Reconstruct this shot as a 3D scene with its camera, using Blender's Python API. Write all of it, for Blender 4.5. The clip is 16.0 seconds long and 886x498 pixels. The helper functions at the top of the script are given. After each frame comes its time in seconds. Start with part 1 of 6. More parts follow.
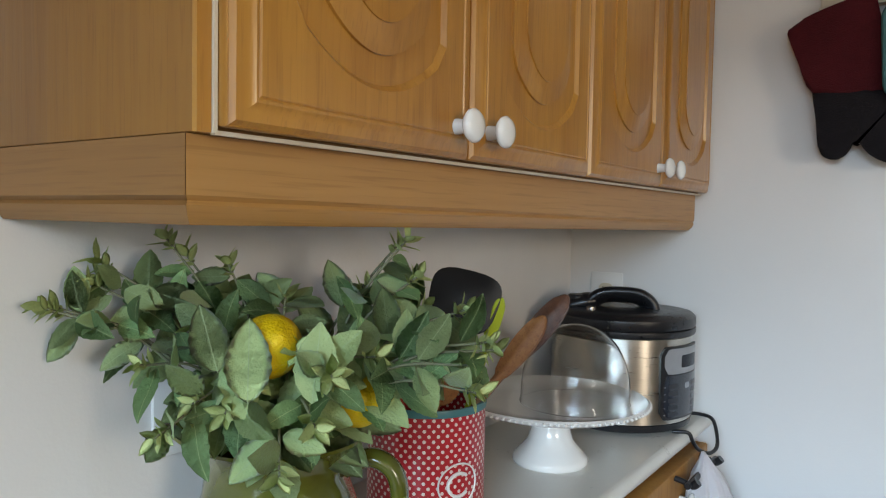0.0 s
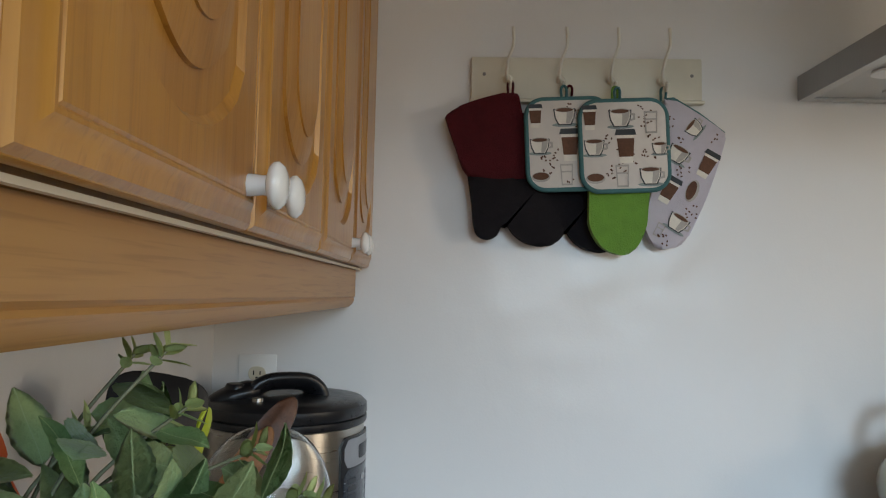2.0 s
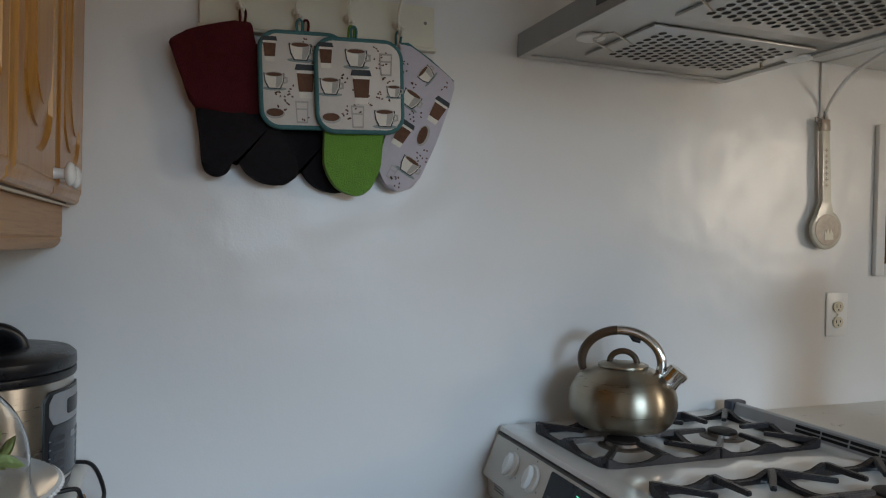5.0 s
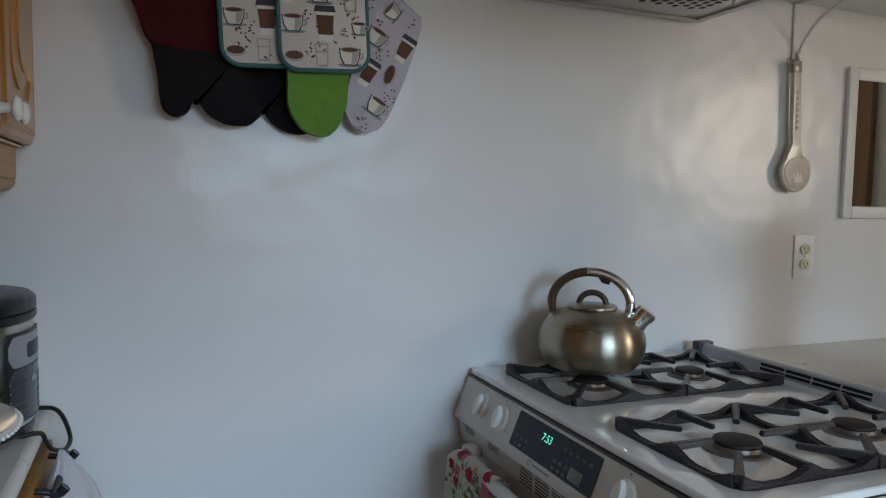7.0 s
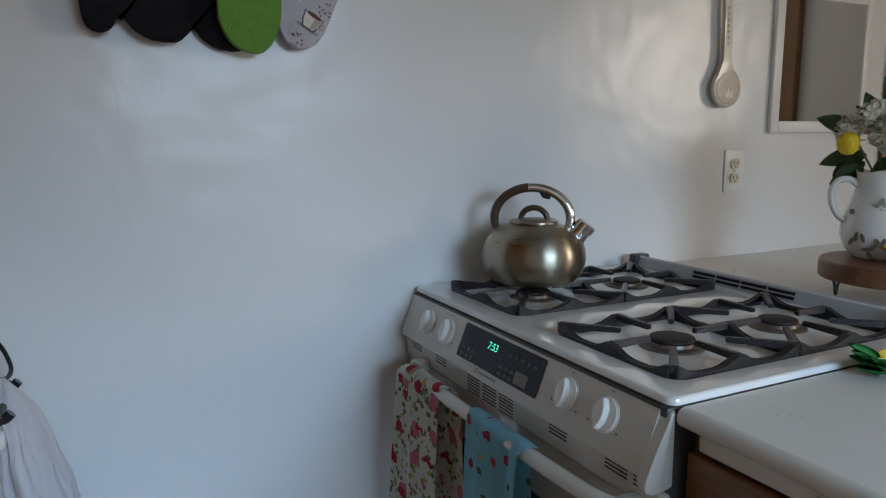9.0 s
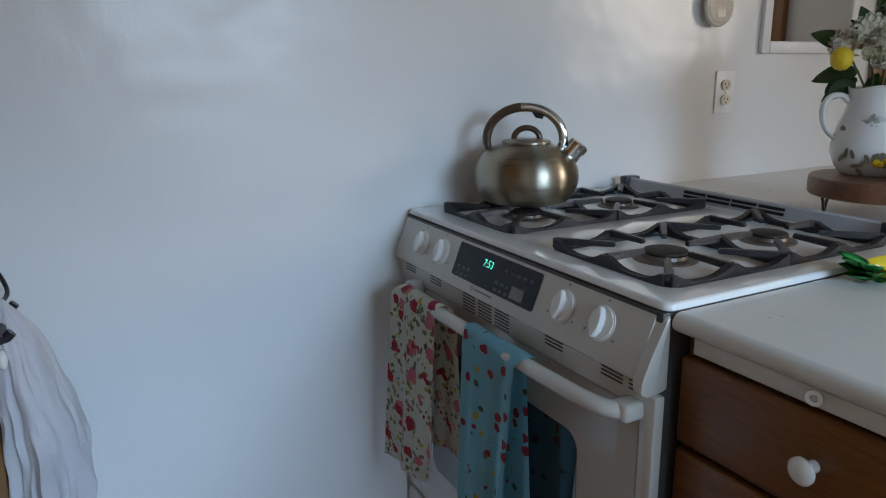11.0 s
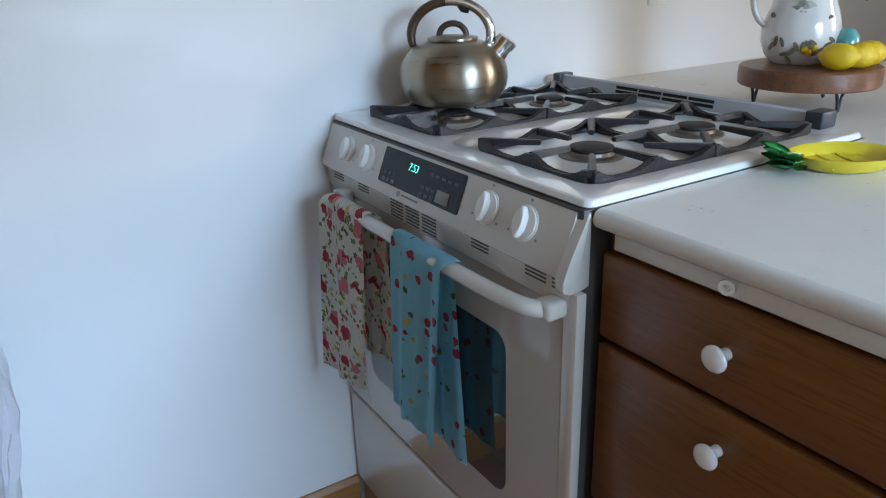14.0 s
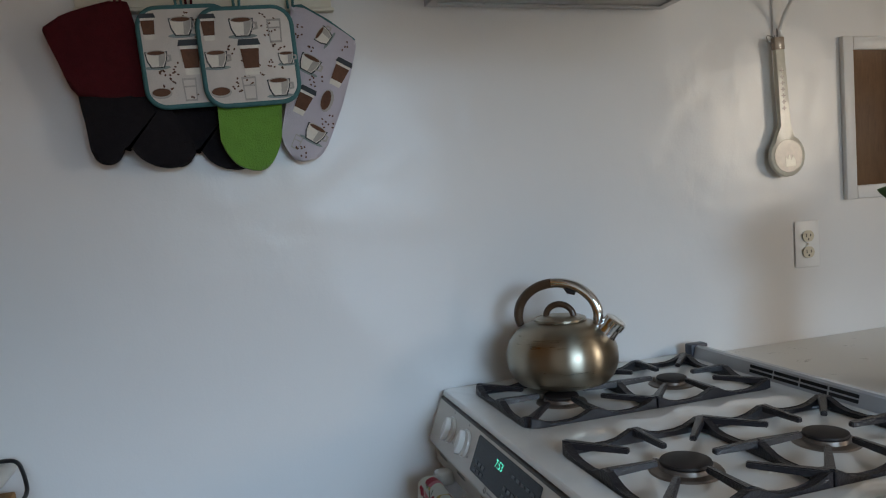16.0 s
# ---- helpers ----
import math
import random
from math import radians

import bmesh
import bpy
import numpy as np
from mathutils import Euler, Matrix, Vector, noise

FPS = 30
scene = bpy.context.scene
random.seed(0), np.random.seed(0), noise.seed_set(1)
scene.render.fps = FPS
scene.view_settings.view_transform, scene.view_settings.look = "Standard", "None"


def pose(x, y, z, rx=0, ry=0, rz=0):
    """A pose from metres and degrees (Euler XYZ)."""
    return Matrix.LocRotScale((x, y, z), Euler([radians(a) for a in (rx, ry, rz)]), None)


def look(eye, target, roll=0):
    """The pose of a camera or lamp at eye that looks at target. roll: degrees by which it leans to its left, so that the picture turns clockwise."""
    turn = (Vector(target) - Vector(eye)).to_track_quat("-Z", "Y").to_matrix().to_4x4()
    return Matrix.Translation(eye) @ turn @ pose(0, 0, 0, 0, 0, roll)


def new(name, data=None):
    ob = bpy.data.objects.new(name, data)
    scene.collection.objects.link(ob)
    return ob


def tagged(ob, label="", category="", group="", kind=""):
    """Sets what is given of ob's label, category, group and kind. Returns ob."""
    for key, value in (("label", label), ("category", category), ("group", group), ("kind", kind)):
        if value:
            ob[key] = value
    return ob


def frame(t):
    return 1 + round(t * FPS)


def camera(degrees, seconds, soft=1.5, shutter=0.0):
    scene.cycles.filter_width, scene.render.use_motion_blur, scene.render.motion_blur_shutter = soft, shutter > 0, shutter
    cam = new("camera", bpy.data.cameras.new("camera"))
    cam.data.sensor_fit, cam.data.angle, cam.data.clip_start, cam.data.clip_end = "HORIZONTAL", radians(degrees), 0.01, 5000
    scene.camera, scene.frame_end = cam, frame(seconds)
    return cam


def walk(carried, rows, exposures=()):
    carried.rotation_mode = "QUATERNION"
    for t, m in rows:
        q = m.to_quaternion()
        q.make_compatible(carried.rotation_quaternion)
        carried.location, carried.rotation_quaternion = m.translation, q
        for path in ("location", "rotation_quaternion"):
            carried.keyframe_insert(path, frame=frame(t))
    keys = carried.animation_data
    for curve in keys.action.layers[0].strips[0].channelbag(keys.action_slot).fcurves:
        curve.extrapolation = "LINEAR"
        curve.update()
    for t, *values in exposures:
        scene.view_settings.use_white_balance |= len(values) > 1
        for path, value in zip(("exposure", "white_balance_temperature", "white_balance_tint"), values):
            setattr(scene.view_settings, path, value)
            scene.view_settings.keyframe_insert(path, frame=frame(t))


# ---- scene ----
cam = camera(63.2, 16.0, soft=1.15)
PATH = [
    (0, (-0.054, 0.01, 1.291), (-1.2, 1.646, 1.202), 1.0),
    (0.5, (-0.161, -0.023, 1.294), (-0.889, 1.839, 1.229), 0.2),
    (1, (-0.216, 0.017, 1.293), (-0.741, 1.947, 1.262), 0.4),
    (1.5, (-0.251, 0.084, 1.301), (-0.624, 2.048, 1.346), 1.2),
    (2, (-0.303, 0.101, 1.31), (-0.306, 2.098, 1.421), 1.3),
    (2.5, (-0.326, 0.1, 1.306), (-0.111, 2.083, 1.46), 1.6),
    (3, (-0.321, 0.099, 1.304), (0.023, 2.061, 1.486), 2.6),
    (3.5, (-0.309, 0.107, 1.304), (0.16, 2.045, 1.46), 2.8),
    (4, (-0.295, 0.107, 1.3), (0.275, 2.021, 1.421), 2.6),
    (4.2, (-0.293, 0.107, 1.3), (0.337, 2.004, 1.388), 2.5),
    (6.5, (-0.27, 0.108, 1.291), (0.452, 1.97, 1.179), 1.1),
    (7, (-0.265, 0.112, 1.274), (0.484, 1.96, 1.13), 1.0),
    (7.5, (-0.268, 0.11, 1.265), (0.52, 1.939, 1.078), 0.7),
    (8, (-0.264, 0.107, 1.254), (0.561, 1.914, 1.025), 0.4),
    (8.5, (-0.269, 0.104, 1.246), (0.592, 1.888, 0.971), 0.0),
    (9, (-0.275, 0.104, 1.239), (0.617, 1.866, 0.921), -0.2),
    (11.5, (-0.298, 0.106, 1.193), (0.617, 1.804, 0.665), -0.6),
    (12, (-0.295, 0.105, 1.179), (0.621, 1.785, 0.599), -0.6),
    (12.5, (-0.291, 0.104, 1.168), (0.623, 1.753, 0.5), -0.9),
    (13, (-0.284, 0.102, 1.159), (0.628, 1.712, 0.399), -1.3),
    (13.5, (-0.274, 0.1, 1.159), (0.64, 1.674, 0.33), -1.6),
    (13.8, (-0.261, 0.107, 1.174), (0.705, 1.676, 0.398), -1.8),
    (14, (-0.243, 0.109, 1.189), (0.741, 1.69, 0.46), -1.9),
    (14.2, (-0.232, 0.113, 1.205), (0.772, 1.705, 0.529), -2.0),
    (14.5, (-0.206, 0.125, 1.222), (0.806, 1.761, 0.674), -2.0),
    (14.7, (-0.186, 0.129, 1.238), (0.797, 1.803, 0.779), -2.3),
    (15, (-0.141, 0.138, 1.248), (0.764, 1.88, 0.866), -2.9),
    (15.5, (-0.086, 0.132, 1.272), (0.617, 1.983, 0.99), -3.2),
    (16, (-0.046, 0.077, 1.303), (0.532, 1.986, 1.168), -4.0),
]
EXPOSURES = [(0, 0.74, 7100, 10), (1, 0.66, 7150, 10), (1.5, 0.5, 7200, 10), (2.5, 0.4, 7250, 10), (3, 0.34, 7250, 10), (4, 0.07, 7100, 10), (6.5, -0.15, 6700, 10), (9, -0.1, 6550, 10),
             (11.5, 0.13, 6350, 10), (12.5, 0.40, 6270, 10), (13.5, 0.62, 6180, 10), (13.8, 0.73, 6220, 10), (14.1, 0.68, 6290, 10), (14.5, 0.64, 6350, 10), (15, 0.22, 6550, 10), (16, -0.08, 6700, 10)]
walk(cam, [(t, look(eye, target, roll)) for t, eye, target, roll in PATH], EXPOSURES)

# ---- light ----
FZ = -0.085          # floor level
WALL_Y = 1.487       # end wall
WEST, EAST, SOUTH, CEIL = -0.74, 3.3, -2.4, 2.45

world = bpy.data.worlds.new("sky")
scene.world = world
world.use_nodes = True
wn = world.node_tree
sky = wn.nodes.new("ShaderNodeTexSky")
sky.sky_type = "NISHITA"
sky.sun_disc = False
sky.sun_elevation, sky.sun_rotation = radians(40), radians(200)
wn.links.new(sky.outputs[0], wn.nodes["Background"].inputs[0])
wn.nodes["Background"].inputs[1].default_value = 0.12


def window_lamp(name, place, target, sx, sy, watts, colour, spread=170):
    d = bpy.data.lights.new(name, "AREA")
    d.shape, d.size, d.size_y, d.energy, d.color = "RECTANGLE", sx, sy, watts, colour
    d.spread = radians(spread)
    o = new(name, d)
    o.matrix_world = look(place, target)
    return o


EAST_W = dict(y0=-1.55, y1=-0.42, z0=1.2, z1=2.2)
SOUTH_W = dict(x0=0.0, x1=1.5, z0=0.95, z1=2.25)
window_lamp("east_window_light", (EAST + 0.06, -0.985, 1.7), (0, -0.985, 1.3), 0.85, 0.75, 24, (1.0, 0.88, 0.74))
window_lamp("south_window_light", (0.75, SOUTH - 0.06, 1.6), (0.15, 1.2, -1.1), 1.4, 1.2, 37, (0.48, 0.72, 1.0), 71)

# ---- materials ----


def mat(name, colour, rough=0.5, metal=0.0, vary=0.0, scale=20, bump=0.0, bump_scale=60, spec=None, coat=0.0, stretch=None,
        dark=None, trans=0.0, emit=None, estr=0.0, sheen=0.0, island=0.0, rough_vary=0.0):
    m = bpy.data.materials.new(name)
    m.use_nodes = True
    nt = m.node_tree
    b = nt.nodes["Principled BSDF"]
    b.inputs["Base Color"].default_value = (*colour, 1)
    b.inputs["Roughness"].default_value = rough
    b.inputs["Metallic"].default_value = metal
    b.inputs["Coat Weight"].default_value = coat
    b.inputs["Transmission Weight"].default_value = trans
    b.inputs["Sheen Weight"].default_value = sheen
    if spec is not None:
        b.inputs["Specular IOR Level"].default_value = spec
    if emit:
        b.inputs["Emission Color"].default_value = (*emit, 1)
        b.inputs["Emission Strength"].default_value = estr
    tc = nt.nodes.new("ShaderNodeTexCoord")
    mp = nt.nodes.new("ShaderNodeMapping")
    nt.links.new(tc.outputs["Object"], mp.inputs[0])
    if stretch:
        mp.inputs["Scale"].default_value = stretch
    last = None
    if vary or rough_vary:
        n1 = nt.nodes.new("ShaderNodeTexNoise")
        n1.inputs["Scale"].default_value = scale
        n1.inputs["Detail"].default_value = 6
        n1.inputs["Roughness"].default_value = 0.62
        nt.links.new(mp.outputs[0], n1.inputs["Vector"])
        n2 = nt.nodes.new("ShaderNodeTexNoise")
        n2.inputs["Scale"].default_value = scale * 0.13
        n2.inputs["Detail"].default_value = 3
        nt.links.new(mp.outputs[0], n2.inputs["Vector"])
        av = nt.nodes.new("ShaderNodeMath")
        av.operation = "ADD"
        nt.links.new(n1.outputs[0], av.inputs[0])
        nt.links.new(n2.outputs[0], av.inputs[1])
        if vary:
            ramp = nt.nodes.new("ShaderNodeValToRGB")
            d = dark or tuple(c * (1 - vary) for c in colour)
            l = colour if dark else tuple(min(1, c * (1 + vary * 0.5)) for c in colour)
            ramp.color_ramp.elements[0].color, ramp.color_ramp.elements[1].color = (*d, 1), (*l, 1)
            ramp.color_ramp.elements[0].position, ramp.color_ramp.elements[1].position = 0.36, 0.64
            hf = nt.nodes.new("ShaderNodeMath")
            hf.operation = "MULTIPLY"
            hf.inputs[1].default_value = 0.5
            nt.links.new(av.outputs[0], hf.inputs[0])
            nt.links.new(hf.outputs[0], ramp.inputs[0])
            last = ramp.outputs[0]
            if island:
                oi = nt.nodes.new("ShaderNodeObjectInfo")
                hs = nt.nodes.new("ShaderNodeHueSaturation")
                mr = nt.nodes.new("ShaderNodeMapRange")
                mr.inputs[3].default_value, mr.inputs[4].default_value = 1 - island, 1 + island
                nt.links.new(oi.outputs["Random"], mr.inputs[0])
                nt.links.new(mr.outputs[0], hs.inputs["Value"])
                nt.links.new(last, hs.inputs["Color"])
                last = hs.outputs[0]
            nt.links.new(last, b.inputs["Base Color"])
        if rough_vary:
            mr = nt.nodes.new("ShaderNodeMapRange")
            mr.inputs[1].default_value, mr.inputs[2].default_value = 0.7, 1.3
            mr.inputs[3].default_value, mr.inputs[4].default_value = max(0.02, rough - rough_vary), min(1, rough + rough_vary)
            nt.links.new(av.outputs[0], mr.inputs[0])
            nt.links.new(mr.outputs[0], b.inputs["Roughness"])
    if bump:
        nb = nt.nodes.new("ShaderNodeTexNoise")
        nb.inputs["Scale"].default_value = bump_scale
        nb.inputs["Detail"].default_value = 4
        nt.links.new(mp.outputs[0], nb.inputs["Vector"])
        bp = nt.nodes.new("ShaderNodeBump")
        bp.inputs["Strength"].default_value = bump
        bp.inputs["Distance"].default_value = 0.01
        nt.links.new(nb.outputs[0], bp.inputs["Height"])
        nt.links.new(bp.outputs[0], b.inputs["Normal"])
    return m


def wood(name, light, dark, axis="z", rough=0.35, coat=0.3, fine=90.0, bands=7.0, pore=0.7, run=0.06):
    """Grain that runs along one axis: long streaks, pores and broad cathedral bands."""
    m = bpy.data.materials.new(name)
    m.use_nodes = True
    nt = m.node_tree
    b = nt.nodes["Principled BSDF"]
    b.inputs["Roughness"].default_value = rough
    b.inputs["Coat Weight"].default_value = coat
    b.inputs["Coat Roughness"].default_value = 0.25
    tc = nt.nodes.new("ShaderNodeTexCoord")
    oi = nt.nodes.new("ShaderNodeObjectInfo")
    off = nt.nodes.new("ShaderNodeVectorMath")
    off.operation = "MULTIPLY_ADD"
    off.inputs[1].default_value = (1, 1, 1)
    nt.links.new(tc.outputs["Object"], off.inputs[0])
    mul = nt.nodes.new("ShaderNodeMath")
    mul.operation = "MULTIPLY"
    mul.inputs[1].default_value = 11.0
    nt.links.new(oi.outputs["Random"], mul.inputs[0])
    nt.links.new(mul.outputs[0], off.inputs[2])
    k = {"x": (run, 1, 1), "y": (1, run, 1), "z": (1, 1, run)}[axis]

    def nz(scale, detail, dist):
        mp = nt.nodes.new("ShaderNodeMapping")
        mp.inputs["Scale"].default_value = k
        nt.links.new(off.outputs[0], mp.inputs[0])
        n = nt.nodes.new("ShaderNodeTexNoise")
        n.inputs["Scale"].default_value = scale
        n.inputs["Detail"].default_value = detail
        n.inputs["Distortion"].default_value = dist
        nt.links.new(mp.outputs[0], n.inputs["Vector"])
        return n.outputs[0]
    a, c, f = nz(bands, 3, 0.6), nz(fine, 5, 0.2), nz(fine * 3.5, 2, 0)
    mix = nt.nodes.new("ShaderNodeMix")
    mix.data_type = "FLOAT"
    mix.inputs[0].default_value = 0.42
    nt.links.new(a, mix.inputs[2])
    nt.links.new(c, mix.inputs[3])
    ramp = nt.nodes.new("ShaderNodeValToRGB")
    ramp.color_ramp.elements[0].color, ramp.color_ramp.elements[1].color = (*dark, 1), (*light, 1)
    ramp.color_ramp.elements[0].position, ramp.color_ramp.elements[1].position = 0.36, 0.62
    nt.links.new(mix.outputs[0], ramp.inputs[0])
    pores = nt.nodes.new("ShaderNodeValToRGB")
    pores.color_ramp.elements[0].color, pores.color_ramp.elements[1].color = (0.62, 0.55, 0.48, 1), (1, 1, 1, 1)
    pores.color_ramp.elements[0].position, pores.color_ramp.elements[1].position = 0.33, 0.46
    nt.links.new(f, pores.inputs[0])
    mm = nt.nodes.new("ShaderNodeMix")
    mm.data_type, mm.blend_type = "RGBA", "MULTIPLY"
    mm.inputs[0].default_value = pore
    nt.links.new(ramp.outputs[0], mm.inputs[6])
    nt.links.new(pores.outputs[0], mm.inputs[7])
    nt.links.new(mm.outputs[2], b.inputs["Base Color"])
    bp = nt.nodes.new("ShaderNodeBump")
    bp.inputs["Strength"].default_value = 0.12
    bp.inputs["Distance"].default_value = 0.004
    nt.links.new(c, bp.inputs["Height"])
    nt.links.new(bp.outputs[0], b.inputs["Normal"])
    return m


def wall_paint():
    """Gloss paint over uneven plaster: soft swells, fine roller texture, a few drips and scars."""
    m = mat("wall_paint", (0.76, 0.75, 0.735), rough=0.25, vary=0.006, scale=3, rough_vary=0.012, spec=0.5)
    nt = m.node_tree
    b = nt.nodes["Principled BSDF"]
    tc = nt.nodes.new("ShaderNodeTexCoord")

    def nz(scale, detail, stretch=(1, 1, 1)):
        mp = nt.nodes.new("ShaderNodeMapping")
        mp.inputs["Scale"].default_value = stretch
        nt.links.new(tc.outputs["Object"], mp.inputs[0])
        n = nt.nodes.new("ShaderNodeTexNoise")
        n.inputs["Scale"].default_value = scale
        n.inputs["Detail"].default_value = detail
        nt.links.new(mp.outputs[0], n.inputs["Vector"])
        return n.outputs[0]
    swell = nz(5, 2)
    drip = nz(24, 2, (1, 1, 0.55))
    fine = nz(260, 3)
    scar = nt.nodes.new("ShaderNodeMapRange")
    scar.inputs[1].default_value, scar.inputs[2].default_value = 0.56, 0.8
    nt.links.new(drip, scar.inputs[0])
    normal = None
    for height, strength, dist in ((swell, 0.24, 0.03), (scar.outputs[0], 0.03, 0.008), (fine, 0.05, 0.004)):
        bp = nt.nodes.new("ShaderNodeBump")
        bp.inputs["Strength"].default_value = strength
        bp.inputs["Distance"].default_value = dist
        nt.links.new(height, bp.inputs["Height"])
        if normal:
            nt.links.new(normal, bp.inputs["Normal"])
        normal = bp.outputs[0]
    nt.links.new(normal, b.inputs["Normal"])
    return m


def floral(name, base, spots):
    """A printed cloth: rows of (cell scale, radius, colour, seed), each a scatter of ragged blots."""
    m = mat(name, base, rough=0.9, vary=0.06, scale=120, bump=0.25, bump_scale=900, sheen=0.2)
    nt = m.node_tree
    b = nt.nodes["Principled BSDF"]
    cur = b.inputs["Base Color"].links[0].from_socket
    tc = nt.nodes.new("ShaderNodeTexCoord")
    for scale, radius, colour, seed, ragged in spots:
        mp = nt.nodes.new("ShaderNodeMapping")
        mp.inputs["Location"].default_value = (seed * 1.7, seed * 0.9, seed * 2.3)
        mp.inputs["Scale"].default_value = (0.02, 1, 1)
        nt.links.new(tc.outputs["Object"], mp.inputs[0])
        n = nt.nodes.new("ShaderNodeTexNoise")
        n.inputs["Scale"].default_value = scale * 3.2
        n.inputs["Detail"].default_value = 2
        nt.links.new(mp.outputs[0], n.inputs["Vector"])
        v = nt.nodes.new("ShaderNodeTexVoronoi")
        v.inputs["Scale"].default_value = scale
        nt.links.new(mp.outputs[0], v.inputs["Vector"])
        add = nt.nodes.new("ShaderNodeMath")
        add.operation = "MULTIPLY_ADD"
        add.inputs[1].default_value = ragged
        nt.links.new(n.outputs[0], add.inputs[0])
        nt.links.new(v.outputs["Distance"], add.inputs[2])
        lt = nt.nodes.new("ShaderNodeMath")
        lt.operation = "LESS_THAN"
        lt.inputs[1].default_value = radius + ragged * 0.5
        nt.links.new(add.outputs[0], lt.inputs[0])
        mx = nt.nodes.new("ShaderNodeMix")
        mx.data_type = "RGBA"
        nt.links.new(lt.outputs[0], mx.inputs[0])
        nt.links.new(cur, mx.inputs[6])
        mx.inputs[7].default_value = (*colour, 1)
        cur = mx.outputs[2]
    nt.links.new(cur, b.inputs["Base Color"])
    return m


def dotted(name, base, dot, radius, step):
    """A round tin printed with staggered dots."""
    m = mat(name, base, rough=0.35, vary=0.08, scale=30, coat=0.2)
    nt = m.node_tree
    b = nt.nodes["Principled BSDF"]
    cur = b.inputs["Base Color"].links[0].from_socket
    tc = nt.nodes.new("ShaderNodeTexCoord")
    sp = nt.nodes.new("ShaderNodeSeparateXYZ")
    nt.links.new(tc.outputs["Object"], sp.inputs[0])

    def mth(op, a, c=None, c2=None):
        n = nt.nodes.new("ShaderNodeMath")
        n.operation = op
        for i, v in enumerate((a, c, c2)):
            if v is None:
                continue
            if isinstance(v, (int, float)):
                n.inputs[i].default_value = v
            else:
                nt.links.new(v, n.inputs[i])
        return n.outputs[0]
    turns = round(2 * math.pi * radius / step)
    u = mth("MULTIPLY", mth("ARCTAN2", sp.outputs[1], sp.outputs[0]), turns / (2 * math.pi))
    v = mth("DIVIDE", sp.outputs[2], step * 0.55)
    row = mth("FLOOR", v)
    u = mth("ADD", u, mth("MULTIPLY", row, 0.5))
    du = mth("SUBTRACT", mth("FRACT", u), 0.5)
    dv = mth("MULTIPLY", mth("SUBTRACT", mth("FRACT", v), 0.5), 0.55)
    d = mth("SQRT", mth("ADD", mth("MULTIPLY", du, du), mth("MULTIPLY", dv, dv)))
    mx = nt.nodes.new("ShaderNodeMix")
    mx.data_type = "RGBA"
    nt.links.new(mth("LESS_THAN", d, 0.19), mx.inputs[0])
    nt.links.new(cur, mx.inputs[6])
    mx.inputs[7].default_value = (*dot, 1)
    nt.links.new(mx.outputs[2], b.inputs["Base Color"])
    return m


WALL = wall_paint()
CEILM = mat("ceiling_paint", (0.74, 0.73, 0.71), 0.8, vary=0.04, scale=6, bump=0.1, bump_scale=200)
OAK_V = wood("oak_upright", (0.485, 0.23, 0.039), (0.36, 0.152, 0.022), "z", rough=0.34, pore=0.35)
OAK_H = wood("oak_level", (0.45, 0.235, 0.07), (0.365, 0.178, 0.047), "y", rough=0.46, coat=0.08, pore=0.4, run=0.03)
# brown wood, darkened further for the shade on the drawer fronts
OAK_DARK = wood("brown_drawer_wood_shaded", (0.20, 0.076, 0.016), (0.135, 0.049, 0.010), "y", rough=0.36)
OAK_TRIM = wood("oak_trim", (0.34, 0.155, 0.045), (0.23, 0.1, 0.028), "x", rough=0.4)
OAK_POST = wood("oak_post", (0.30, 0.15, 0.06), (0.2, 0.09, 0.03), "z", rough=0.4)
WALNUT = wood("board_wood", (0.25, 0.10, 0.045), (0.13, 0.05, 0.022), "x", rough=0.4, coat=0.2, fine=60)
SPOONWOOD = wood("spoon_wood", (0.36, 0.17, 0.06), (0.22, 0.09, 0.03), "z", rough=0.55, coat=0.0, fine=120)
SPOONDARK = wood("spoon_dark_wood", (0.14, 0.055, 0.028), (0.07, 0.028, 0.014), "z", rough=0.45, coat=0.1, fine=120)
WHITE_EDGE = mat("white_edge_band", (0.66, 0.6, 0.48), 0.5, vary=0.05)
PORC = mat("white_porcelain", (0.8, 0.79, 0.76), 0.12, vary=0.03, scale=12, coat=0.6)
LAMINATE = mat("counter_laminate", (0.68, 0.66, 0.61), 0.33, vary=0.035, scale=160, bump=0.04, bump_scale=500, rough_vary=0.06)
TILE = mat("floor_tile", (0.31, 0.135, 0.105), 0.38, vary=0.3, scale=25, bump=0.1, bump_scale=70, island=0.14)
GROUT = mat("floor_grout", (0.17, 0.12, 0.1), 0.9, vary=0.2, scale=80)
# bisque, plus the shade of the range front that faces the aisle
ENAMEL = mat("bisque_enamel_shaded", (0.58, 0.55, 0.49), 0.2, vary=0.03, scale=10, coat=0.4, rough_vary=0.05)
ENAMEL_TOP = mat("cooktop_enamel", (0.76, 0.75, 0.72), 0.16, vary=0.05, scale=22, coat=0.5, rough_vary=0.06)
# bisque glass, darkened likewise for the shaded front
DOORGLASS = mat("bisque_door_glass_shaded", (0.44, 0.41, 0.365), 0.06, vary=0.02, scale=6, coat=1.0)
OVENGLASS = mat("dark_oven_glass", (0.03, 0.04, 0.045), 0.05, coat=1.0, vary=0.3, scale=8)
IRON = mat("cast_iron", (0.017, 0.0155, 0.019), 0.3, vary=0.35, scale=90, bump=0.25, bump_scale=300)
BURNER = mat("burner_cap", (0.022, 0.017, 0.016), 0.55, vary=0.3, scale=60, spec=0.25)
ALU = mat("dull_aluminium", (0.55, 0.54, 0.53), 0.38, metal=0.9, vary=0.15, scale=60)
